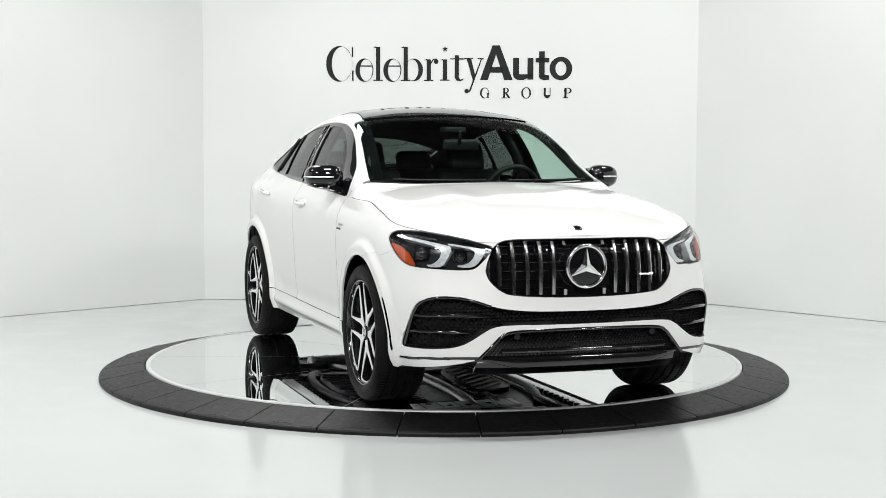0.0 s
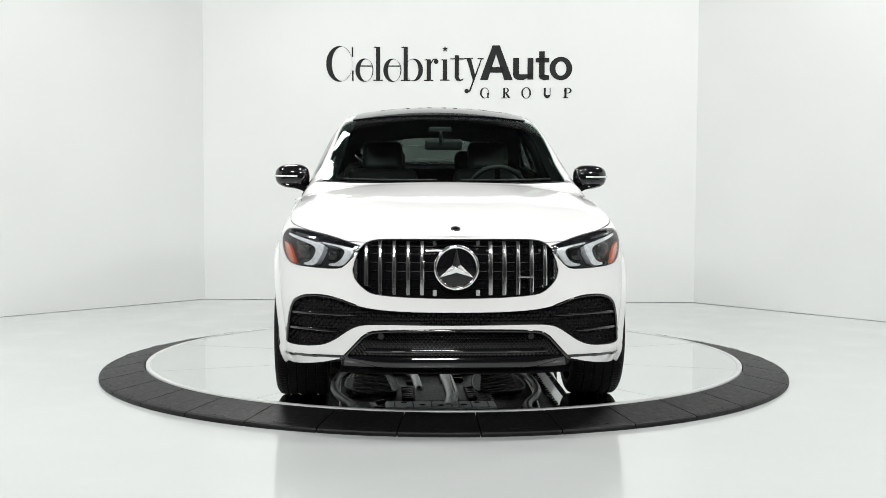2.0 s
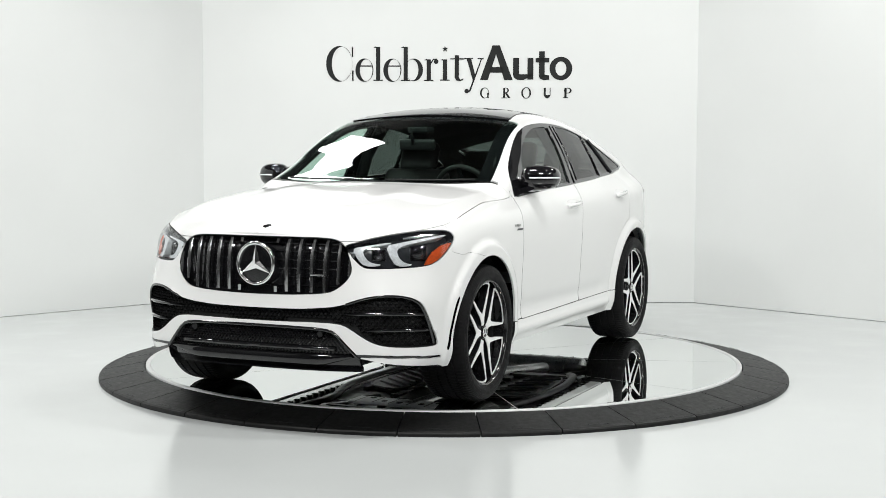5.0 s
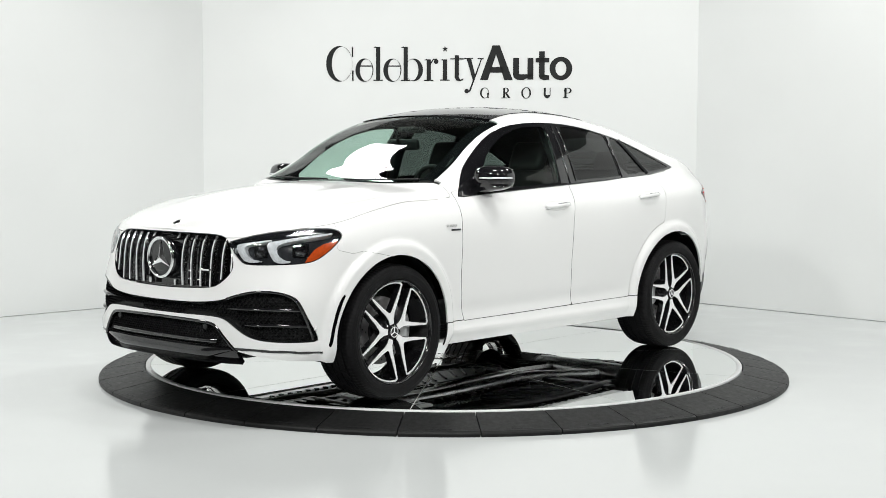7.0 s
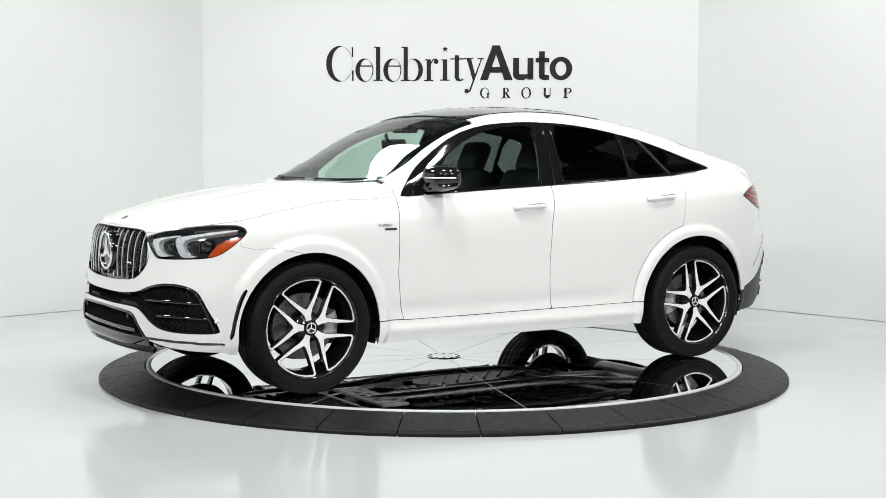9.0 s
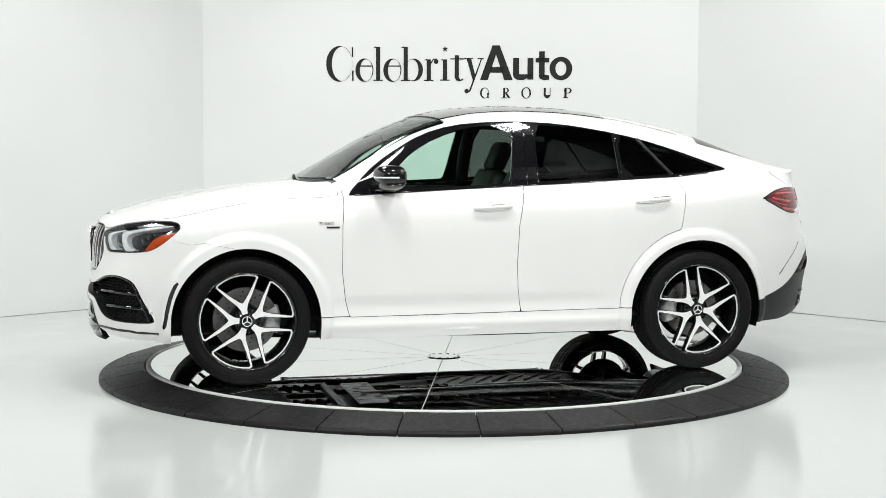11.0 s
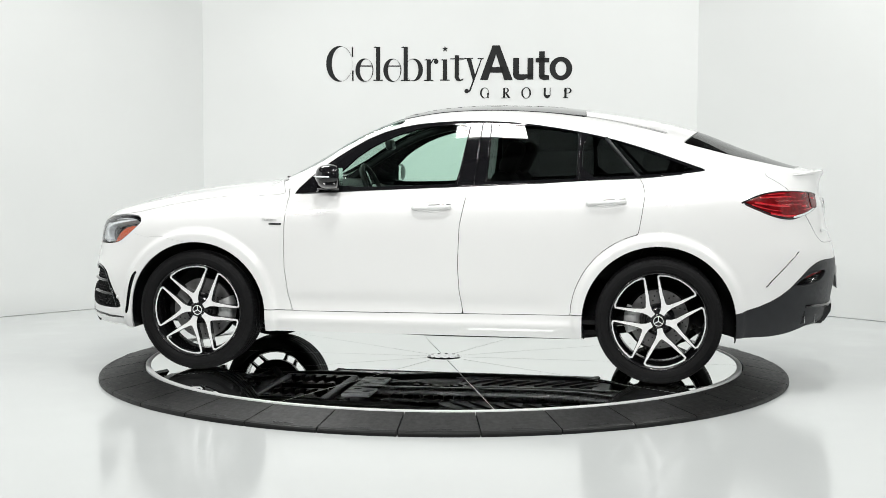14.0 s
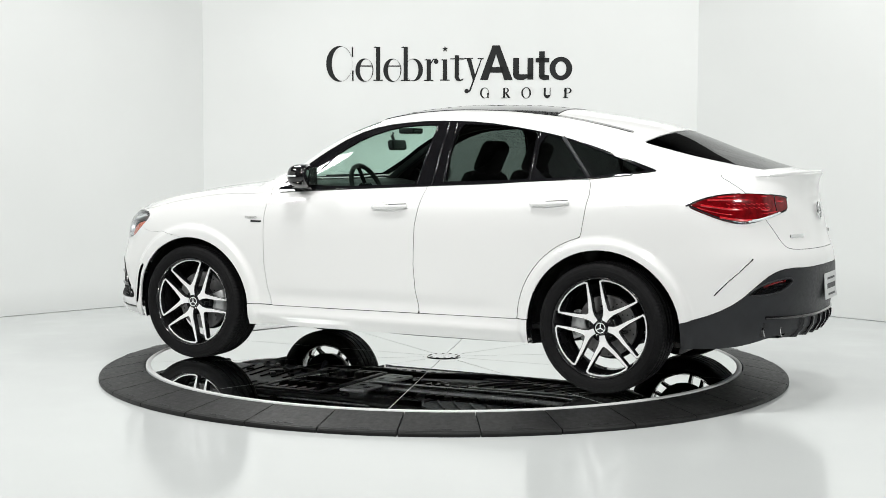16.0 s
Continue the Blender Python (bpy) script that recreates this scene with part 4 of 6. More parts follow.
def grille_bars():
    # chrome upright bars that bulge forward at mid height
    ys = [0.178 + 0.0722 * k for k in range(5)] + [0.5245]
    for side in (1, -1):
        for y in [0.112] + ys:
            zs = np.linspace(0.668 + 0.045 * (y > 0.45) + 0.03 * (y > 0.5), 0.945 - 0.012 * (y > 0.42) - 0.05 * (y > 0.5), 15)
            spans = [zs]
            if y < 0.12:
                spans = [np.linspace(0.664, 0.695, 4), np.linspace(0.925, 0.948, 4)]
            for zz in spans:
                bm = bmesh.new()
                rows = []
                for z in zz:
                    w = 0.0095 + 0.0015 * math.exp(-((z - 0.80) / 0.09) ** 2)
                    o = -0.012 + 0.008 * math.sin(math.pi * min(max((z - 0.65) / 0.31, 0), 1))
                    p = on_front(side * y, z, o)
                    rows.append([bm.verts.new(p + Vector(d)) for d in ((-0.03, -w, 0), (-0.004, -w, 0), (0, -w * 0.5, 0), (0, w * 0.5, 0), (-0.004, w, 0), (-0.03, w, 0))])
                for a, b in zip(rows, rows[1:]):
                    for k in range(5):
                        bm.faces.new((a[k], a[k + 1], b[k + 1], b[k]))
                bm.faces.new(rows[0])
                bm.faces.new(rows[-1][::-1])
                bmesh.ops.recalc_face_normals(bm, faces=bm.faces[:])
                part("grille_bar", bm, CHROME, CAR, "chrome upright grille bar")
    # dark cross webs behind the bars
    for z in (0.70, 0.745, 0.79, 0.835, 0.88, 0.92):
        bm = bmesh.new()
        add_tube(bm, [on_front(y, z, -0.042) for y in np.linspace(-0.48, 0.48, 25)], 0.0035, 6)
        part("grille_web", bm, GLOSS, CAR)
    # emblem: ring, dark disc and three arms
    c = on_front(0, 0.812, 0.0)
    m = Matrix.Translation((c.x - 0.008, 0, 0.812))
    bm = bmesh.new()
    add_lathe(bm, [(-0.035, 0.112), (0.004, 0.112), (0.006, 0.10), (0.008, 0.0)], 48, "x", m)
    disc = part("emblem", bm, GLOSS, CAR, "round dark emblem disc", True)
    bm = bmesh.new()
    pr = [(0.010 + 0.0095 * math.sin(a), 0.109 + 0.0095 * math.cos(a)) for a in np.linspace(0, 2 * np.pi, 13)]
    add_lathe(bm, pr, 56, "x", m)
    part("emblem_ring", bm, CHROME, disc, "chrome ring", True)
    bm = bmesh.new()
    for k in range(3):
        a = math.pi / 2 + k * 2 * math.pi / 3
        r = m @ Matrix.Rotation(a - math.pi / 2, 4, "X")
        tip, l, rr, b, top = [bm.verts.new(r @ Vector(q)) for q in ((0.010, 0, 0.104), (0.008, -0.022, 0.013), (0.008, 0.022, 0.013), (0.008, 0, -0.004), (0.020, 0, 0.0))]
        bm.faces.new((tip, l, top))
        bm.faces.new((tip, top, rr))
        bm.faces.new((l, b, top))
        bm.faces.new((b, rr, top))
    bmesh.ops.recalc_face_normals(bm, faces=bm.faces[:])
    part("emblem_arms", bm, CHROME, disc, "chrome three-armed shape")
    # small badge bar on the grille and the round badge on the bonnet
    bm = bmesh.new()
    p = on_front(0.36, 0.762, 0.004)
    add_box(bm, p.x - 0.012, p.x + 0.002, 0.322, 0.402, 0.757, 0.767, 0.002)
    part("grille_badge", bm, CHROME, CAR, "small chrome badge bar")
    q = on_top(2.255, 0.0, 0.0)
    bm = bmesh.new()
    add_lathe(bm, [(0.0, 0.027), (0.004, 0.026), (0.005, 0.021), (0.004, 0.0)], 28, "z", Matrix.Translation(q) @ pose(0, 0, 0, 0, 28, 0))
    badge = part("bonnet_badge", bm, CHROME, CAR, "small round chrome bonnet badge", True)
    bm = bmesh.new()
    add_lathe(bm, [(0.0052, 0.013), (0.0058, 0.0)], 24, "z", Matrix.Translation(q) @ pose(0, 0, 0, 0, 28, 0))
    part("badge_face", bm, GLOSS, badge)


grille_bars()


def intake_details():
    for side in (1, -1):
        for z, y0, y1 in ((0.555, 0.49, 0.875), (0.470, 0.60, 0.885)):
            bm = bmesh.new()
            rows = []
            for k in range(18):
                y = y0 + (y1 - y0) * k / 17
                p = on_front(y, z + 0.012 * math.sin(k / 17 * math.pi) * 0.6, 0)
                h = 0.003 + 0.006 * min(1, k / 4)
                p = Vector((p.x - 0.006 - 0.03 * (1 - min(1, k / 5)), side * y, p.z))
                rows.append([bm.verts.new(p + Vector(d)) for d in ((-0.05, 0, h), (-0.006, 0, h), (0, 0, h * 0.3), (0, 0, -h * 0.3), (-0.006, 0, -h), (-0.05, 0, -h))])
            for a, b in zip(rows, rows[1:]):
                for k in range(6):
                    bm.faces.new((a[k], a[(k + 1) % 6], b[(k + 1) % 6], b[k]))
            bm.faces.new(rows[0])
            bm.faces.new(rows[-1][::-1])
            bmesh.ops.recalc_face_normals(bm, faces=bm.faces[:])
            part("intake_blade", bm, GLOSS, CAR, "gloss black intake blade", True)
        # frame at the outer end
        bm = bmesh.new()
        pts = [on_front(y, z, 0.0) for y, z in chaikin(((0.52, 0.612), (0.60, 0.640), (0.68, 0.657), (0.77, 0.656), (0.83, 0.636), (0.862, 0.60), (0.880, 0.52), (0.889, 0.44), (0.893, 0.395)), 2, False)]
        add_tube(bm, [Vector((p.x - 0.006, side * p.y, p.z)) for p in pts], 0.008, 8)
        part("intake_frame", bm, GLOSS, CAR, "gloss black intake frame", True)
    # honeycomb mesh: hexagonal rings on the recessed inserts
    def honey(poly, out, step, name, par_label):
        V, F = [], []
        zs = np.arange(min(p[1] for p in poly), max(p[1] for p in poly), step * 0.62)
        for r, z in enumerate(zs):
            for y in np.arange(0, 0.92, step):
                yy = y + (step / 2 if r % 2 else 0)
                if poly_distance(np.array([[yy, z]]), chaikin(poly, 1))[0] > -0.012:
                    continue
                c0 = on_front(yy, z, out)
                for side in ((1, -1) if yy > 1e-6 else (1,)):
                    base = len(V)
                    for sc, dx in ((0.50, 0.0), (0.40, -0.010)):
                        for k in range(6):
                            a = k * math.pi / 3
                            V.append((c0.x + dx, side * (yy + step * sc * math.cos(a)), z + step * 0.62 * sc * math.sin(a) * 1.15))
                    for k in range(6):
                        F.append((base + k, base + (k + 1) % 6, base + 6 + (k + 1) % 6, base + 6 + k))
                    F.append(tuple(base + 6 + k for k in range(6)))
        ob = link_mesh(name, V, F, MATTE, CAR, par_label, False)
        tagged(ob, kind="stuff")
    honey(INTAKE, -0.030, 0.026, "intake_mesh", "black honeycomb mesh")
    honey([(y, max(z, 0.345)) for y, z in LOWER], -0.020, 0.021, "lower_mesh", "black honeycomb mesh")
    # chrome-edged rail of the lower grille and its step
    bm = bmesh.new()
    edge = [(-y, z) for y, z in LOWER[1:8]][::-1] + LOWER[1:8]
    edge = chaikin(edge, 1, False)
    add_tube(bm, [on_front(p[0], p[1] - 0.005, -0.003) for p in edge], 0.0095, 6)
    part("lower_grille_edge", bm, GLOSS, CAR, "gloss black edge strip", True)
    bm = bmesh.new()
    rows = []
    for y in np.linspace(-0.56, 0.56, 31):
        p = on_front(y, 0.345, 0.0)
        f = min(max((abs(y) - 0.40) / 0.16, 0), 1) * 0.85
        rows.append([bm.verts.new((p.x + d[0], y, d[1] + max(0.0, 0.342 - d[1]) * f)) for d in ((-0.06, 0.350), (-0.012, 0.348), (-0.006, 0.342), (-0.004, 0.302), (-0.012, 0.290), (-0.08, 0.286))])
    for a, b in zip(rows, rows[1:]):
        for k in range(5):
            bm.faces.new((a[k], a[k + 1], b[k + 1], b[k]))
    bmesh.ops.recalc_face_normals(bm, faces=bm.faces[:])
    part("front_splitter", bm, GLOSS, CAR, "gloss black front splitter", True)
    bm = bmesh.new()
    rows = []
    for y in np.linspace(-0.47, 0.47, 27):
        p = on_front(y, 0.38, 0.0)
        rows.append([bm.verts.new((p.x + d[0], y, d[1])) for d in ((-0.03, 0.392), (-0.010, 0.390), (-0.006, 0.384), (-0.004, 0.374), (-0.012, 0.366), (-0.03, 0.364))])
    for a, b in zip(rows, rows[1:]):
        for k in range(5):
            bm.faces.new((a[k], a[k + 1], b[k + 1], b[k]))
    bmesh.ops.recalc_face_normals(bm, faces=bm.faces[:])
    part("lower_blade", bm, GLOSS, CAR, "gloss black blade across the lower grille", True)
    # three reflected highlights on the blade, made as thin lighter boxes
    for y in (-0.30, 0.0, 0.30):
        p = on_front(y, 0.378, -0.004)
        bm = bmesh.new()
        add_box(bm, p.x - 0.004, p.x + 0.002, y - 0.035, y + 0.035, 0.375, 0.380, 0.001)
        part("blade_glint", bm, UNDERGREY, CAR, "small highlight modelled on the gloss blade")
    for y in (-0.39, 0.39):
        p = on_front(y, 0.455, -0.012)
        bm = bmesh.new()
        add_lathe(bm, [(0.0, 0.017), (0.007, 0.016), (0.008, 0.0)], 16, "x", Matrix.Translation(p))
        part("parking_sensor", bm, MATTE, CAR)


intake_details()


GUIDE_IN = [(26.2, 0.903), (28.0, 0.916), (36.0, 0.942), (36.0, 0.932), (30.5, 0.914), (28.7, 0.895), (29.5, 0.850), (31.2, 0.826), (33.4, 0.822), (32.8, 0.811), (29.2, 0.811), (27.4, 0.850)]
GUIDE_OUT = [(34.6, 0.918), (37.0, 0.932), (44.0, 0.957), (51.5, 0.974), (52.8, 0.966), (45.0, 0.944), (39.2, 0.922), (37.3, 0.898), (37.9, 0.850), (39.6, 0.824), (41.4, 0.820), (40.6, 0.809), (37.2, 0.809), (35.8, 0.850)]
REFLECT = [(48.2, 0.905), (53.9, 0.932), (53.2, 0.900), (50.6, 0.862), (47.2, 0.816), (45.4, 0.806), (44.6, 0.816)]
BROW = [(38.0, 0.962), (44.0, 0.980), (50.0, 0.984), (50.0, 0.978), (44.0, 0.972)]


def headlights():
    for side, sk in ((1, head), (-1, head.flipped())):
        cover = sk.build("headlight", LENS_G, CAR, "clear headlight with black housing and white light guides", 0.0, None)
        m = sk.moved(-0.055)
        m.build("lamp_housing", HOUSING, cover, "", -0.052, None)
        fine = sk.refined(3)
        yy = np.array([1, side, 1])
        ref = Skin(fine.V * yy, fine.F, fine.N)
        for nm, poly, mat, lab, deep in (
                ("light_guide", GUIDE_IN, CLEARW, "white light guide", 0.016), ("light_guide", GUIDE_OUT, CLEARW, "white light guide", 0.013),
                ("side_reflector", REFLECT, AMBER, "amber side reflector", 0.010), ("lamp_trim", BROW, CHROME, "bright trim along the upper edge", 0.018)):
            bit, _ = fine.cut(field(ref, "nose", poly, 1))
            bit.moved(-deep).build(nm, mat, cover, lab, 0.04 if nm == "light_guide" else 0.015, None)
        for a, z, r in ((33.0, 0.865, 0.022), (43.5, 0.872, 0.027)):
            p = on_nose(a, z, -0.035, side)
            bm = bmesh.new()
            d = Vector((math.cos(radians(a)), side * math.sin(radians(a)), 0)).to_track_quat("Z", "Y").to_matrix().to_4x4()
            add_lathe(bm, [(-0.01, r * 1.25), (0.004, r * 1.2), (0.0, r), (0.008, r * 0.75), (0.012, 0.0)], 24, "z", Matrix.Translation(p) @ d)
            part("projector", bm, GLOSS, cover, "round projector lens", True)
            bm = bmesh.new()
            add_box(bm, -r * 1.7, r * 1.7, -r * 1.45, r * 1.45, -0.03, -0.006, 0.006, m=Matrix.Translation(p) @ d)
            part("projector_frame", bm, GLOSS, cover)


headlights()


def taillights():
    for side, sk in ((1, tail), (-1, tail.flipped())):
        body = sk.build("taillight", RED, CAR, "red taillight with a clear lower strip", 0.02, GLOSS)
        def strip(pts, r, mat, name, lab, flat=1.0):
            b = bmesh.new()
            add_tube(b, chaikin([np.array(on_tail(a, z, o, side)) for a, z, o in pts], 2, False), r, 8, False, flat)
            part(name, b, mat, body, lab, True)
        strip([(37, 1.020, 0.0), (33, 1.030, 0.0), (29, 1.050, 0.0), (26, 1.066, 0.0)], 0.008, CLEARW, "reverse_lamp", "clear reversing lamp strip")
        strip([(50, 1.113, 0.0), (46, 1.10, 0.0), (40, 1.085, 0.0), (30, 1.085, 0.0)], 0.007, DARKRED, "lamp_band", "bright red light strip")
        strip([(48, 1.140, 0.0), (42, 1.145, 0.0), (34, 1.14, 0.0), (24, 1.13, 0.0)], 0.006, DARKRED, "lamp_band", "bright red light strip")
        strip([(51, 1.100, 0.0), (47, 1.075, 0.0), (41, 1.055, 0.0), (33, 1.060, 0.0), (27, 1.075, 0.0)], 0.004, DARKRED, "lamp_band", "bright red light strip")
        strip([(45, 1.158, 0.0), (38, 1.166, 0.0), (30, 1.160, 0.0)], 0.004, DARKRED, "lamp_band", "bright red light strip")
        strip([(45, 1.045, 0.0), (40, 1.028, 0.0), (36, 1.028, 0.0)], 0.007, DARKRED, "lamp_band", "bright red light strip")
        for row, z in enumerate((1.122, 1.100)):
            for k in range(9):
                strip([(43.0 - 1.5 * k - 0.5 * row, z, -0.0015), (42.2 - 1.5 * k - 0.5 * row, z - 0.004, -0.0015), (41.9 - 1.5 * k - 0.5 * row, z - 0.008, -0.0015)], 0.0026, DARKRED, "lamp_segment", "")
        strip([(27.2, 1.168, 0.001), (27.4, 1.11, 0.001), (27.0, 1.060, 0.001)], 0.003, GLOSS, "lamp_split", "dark gap at the tailgate edge")
        strip([(*p, -0.001) for p in TAIL[:7]], 0.006, GLOSS, "lamp_edge", "black upper edge")
        strip([(53.0, 1.109, 0.0), (46, 1.045, 0.0), (40, 1.012, 0.0), (36, 1.013, 0.0), (29, 1.049, 0.0), (23.4, 1.080, 0.0)], 0.006, GLOSS, "lamp_edge", "black lower edge")


taillights()


def rear_details():
    # spoiler lip
    bm = bmesh.new()
    rows = []
    for y in np.linspace(-0.60, 0.60, 33):
        t = abs(y) / 0.60
        x = on_rear(y, 1.262).x
        f = max(0.04, 1 - t ** 4)
        rows.append([bm.verts.new((x + d[0], y, 1.274 + d[1] * f)) for d in ((0.17, 0.012), (0.09, 0.016), (0.004, 0.034), (-0.008, 0.032), (-0.010, 0.024), (0.004, -0.012), (0.06, -0.02))])
    for a, b in zip(rows, rows[1:]):
        for k in range(6):
            bm.faces.new((a[k], a[k + 1], b[k + 1], b[k]))
    bm.faces.new(rows[0])
    bm.faces.new(rows[-1][::-1])
    bmesh.ops.recalc_face_normals(bm, faces=bm.faces[:])
    part("spoiler_lip", bm, PAINT, CAR, "white boot spoiler lip", True)
    # plate with dark writing bars
    bm = bmesh.new()
    m = pose(-2.590, 0, 0.615, 0, 4, 0)
    add_box(bm, -0.006, 0.004, -0.155, 0.155, -0.078, 0.078, 0.004, m=m)
    plate = part("number_plate", bm, PLATE, CAR, "pale plate with dark bars in a silver frame")
    for z, w, h in ((0.045, 0.10, 0.012), (0.0, 0.11, 0.030), (-0.05, 0.09, 0.012)):
        bm = bmesh.new()
        add_box(bm, -0.0085, -0.0055, -w, w, z - h / 2, z + h / 2, m=m)
        part("plate_bar", bm, GREYP, plate)
    # emblem on the tailgate and script bars
    bm = bmesh.new()
    me = pose(-2.512, 0, 1.065, 0, 8, 0)
    pr = [(0.006 * math.sin(a), 0.05 + 0.006 * math.cos(a)) for a in np.linspace(0, 2 * np.pi, 11)]
    add_lathe(bm, pr, 40, "x", me)
    for k in range(3):
        add_box(bm, -0.005, 0.003, -0.005, 0.005, 0.0, 0.05, m=me @ Matrix.Rotation(k * 2 * math.pi / 3, 4, "X"))
    part("rear_emblem", bm, CHROME, CAR, "chrome ring with three arms", True)
    for y0, y1 in ((0.36, 0.50), (-0.50, -0.36)):
        hit, n, _, _ = BVH.ray_cast(Vector((-3.2, abs(y0 + y1) / 2, 0.93)), Vector((1, 0, 0)))
        bm = bmesh.new()
        tilt = math.degrees(math.atan2(0.05, 0.14)) * (1 if y0 > 0 else -1)
        add_box(bm, -0.003, 0.003, -0.07, 0.07, -0.010, 0.010, 0.002, m=Matrix.Translation((hit.x - 0.002, (y0 + y1) / 2, 0.93)) @ pose(0, 0, 0, 0, 6, -tilt))
        part("script_bar", bm, CHROME, CAR, "chrome badge bar")
    # side vents with reflectors
    for sk in (rvent, rvent.flipped()):
        backing(sk, "rear_vent", MATTE, 0.03, "black recessed corner vent")
    for side in (1, -1):
        bm = bmesh.new()
        add_tube(bm, [on_tail(a, z, 0.002, side) for a, z in chaikin(RVENT, 1)], 0.0055, 8, True)
        part("vent_frame", bm, GREYP, CAR, "vent frame", True)
        bm = bmesh.new()
        add_tube(bm, [on_tail(a, z, -0.010, side) for a, z in ((33.2, 0.652), (30, 0.671), (26.5, 0.680))], 0.011, 8)
        part("rear_reflector", bm, RED, CAR, "red rear reflector", True)
        bm = bmesh.new()
        for j in range(4):
            add_tube(bm, [on_tail(a, 0.606 + 0.013 * j + 0.0012 * (36 - a), -0.014, side) for a in np.linspace(35.5 - j, 26.5 - 0.4 * j, 8)], 0.0028, 5)
        for j in range(9):
            add_tube(bm, [on_tail(35 - j - q * 1.6, 0.608 + 0.0012 * (1 + j) + 0.04 * q, -0.015, side) for q in (0, 0.5, 1)], 0.0022, 5)
        part("vent_slats", bm, GLOSS, CAR)
        bm = bmesh.new()
        xr = on_rear(0.655, 0.42).x
        add_prism(bm, chaikin([(xr + 0.20, 0.345), (xr + 0.012, 0.352), (xr - 0.004, 0.40), (xr - 0.004, 0.448), (xr + 0.20, 0.455)], 1), side * 0.46, side * 0.665)
        part("tailpipe_panel", bm, GLOSS, CAR, "gloss black panel round the tailpipes")
        for k in range(2):
            m = Matrix.Translation((on_rear(0.63 - 0.105 * k, 0.42).x + 0.022, side * (0.618 - 0.106 * k), 0.398)) @ pose(0, 0, 0, 0, 0, 180)
            bm = bmesh.new()
            add_lathe(bm, [(-0.18, 0.042), (-0.004, 0.0485), (0.0, 0.0465), (-0.004, 0.043), (-0.15, 0.038), (-0.15, 0.0)], 28, "x", m)
            tip = part("exhaust_tip", bm, GLOSS, CAR, "dark round exhaust tailpipe", True)
            bm = bmesh.new()
            add_lathe(bm, [(-0.001 + 0.0022 * math.sin(q), 0.0465 + 0.0024 * math.cos(q)) for q in np.linspace(0, 2 * np.pi, 9)], 28, "x", m)
            part("tip_rim", bm, CHROME, tip, "bright tailpipe rim", True)
    # diffuser shelf and fins
    bm = bmesh.new()
    rows = []
    for y in np.linspace(-0.50, 0.50, 25):
        x = on_rear(y, 0.40).x
        rows.append([bm.verts.new((x + d[0], y, d[1])) for d in ((0.10, 0.455), (-0.008, 0.450), (-0.004, 0.42), (0.02, 0.36), (0.06, 0.335), (0.16, 0.33))])
    for a, b in zip(rows, rows[1:]):
        for k in range(5):
            bm.faces.new((a[k], a[k + 1], b[k + 1], b[k]))
    bmesh.ops.recalc_face_normals(bm, faces=bm.faces[:])
    part("diffuser_shelf", bm, MATTE, CAR, "black diffuser shelf", True)
    for k in range(7):
        y = -0.39 + 0.13 * k
        x = on_rear(y, 0.40).x
        bm = bmesh.new()
        add_prism(bm, [(x + 0.16, 0.325), (x + 0.02, 0.335), (x - 0.020, 0.40), (x - 0.024, 0.447), (x + 0.16, 0.44)], y - 0.007, y + 0.007)
        part("diffuser_fin", bm, GLOSS, CAR)
    bm = bmesh.new()
    add_tube(bm, [on_rear(y, 0.462 + 0.03 * max(0, abs(y) - 0.45), 0.004) for y in np.linspace(-0.66, 0.66, 29)], 0.009, 8)
    part("diffuser_edge", bm, GLOSS, CAR, "gloss black diffuser edge", True)


rear_details()


def mirrors():
    for side in (1, -1):
        bm = bmesh.new()
        r = bmesh.ops.create_uvsphere(bm, u_segments=28, v_segments=18, radius=1.0)
        for v in bm.verts:
            x, y, z = v.co
            sx = math.copysign(abs(x) ** 0.75, x)
            sy = math.copysign(abs(y) ** 0.7, y)
            sz = math.copysign(abs(z) ** 0.75, z)
            back = max(0.0, -sx)
            v.co = Vector((0.585 + 0.095 * sx * (1 - 0.35 * back) - 0.03 * sy, side * (0.958 + 0.112 * sy), 1.25 + 0.078 * sz * (1 - 0.10 * sy) + 0.004 * sy))
        bmesh.ops.recalc_face_normals(bm, faces=bm.faces[:])
        cap = part("door_mirror", bm, GLOSS, CAR, "gloss black door mirror with chrome-white indicator", True)
        bm = bmesh.new()
        pts = []
        for k in range(13):
            a = -0.2 + 1.75 * k / 12
            pts.append((0.585 + 0.098 * math.cos(a) ** 0.8 - 0.03 * math.sin(a) if math.cos(a) > 0 else 0.56, side * (0.958 + 0.115 * math.copysign(abs(math.sin(a)) ** 0.7, math.sin(a))), 1.252))
        add_tube(bm, pts, 0.0052, 8)
        part("indicator", bm, CLEARW, cap, "clear indicator strip", True)
        bm = bmesh.new()
        add_box(bm, 0.525, 0.529, side * 0.958 - 0.09, side * 0.958 + 0.09, 1.195, 1.305, 0.0)
        part("mirror_glass", bm, CHROME, cap, "mirror glass")
        bm = bmesh.new()
        vs = add_box(bm, 0.56, 0.70, -0.5, 0.5, -0.5, 0.5)
        for v in vs:
            t = v.co.y + 0.5
            v.co = Vector((v.co.x - 0.03 * t, side * (0.855 + 0.085 * t), 1.165 + 0.030 * t + v.co.z * 0.034))
        bmesh.ops.recalc_face_normals(bm, faces=bm.faces[:])
        part("mirror_stalk", bm, GLOSS, cap)


mirrors()


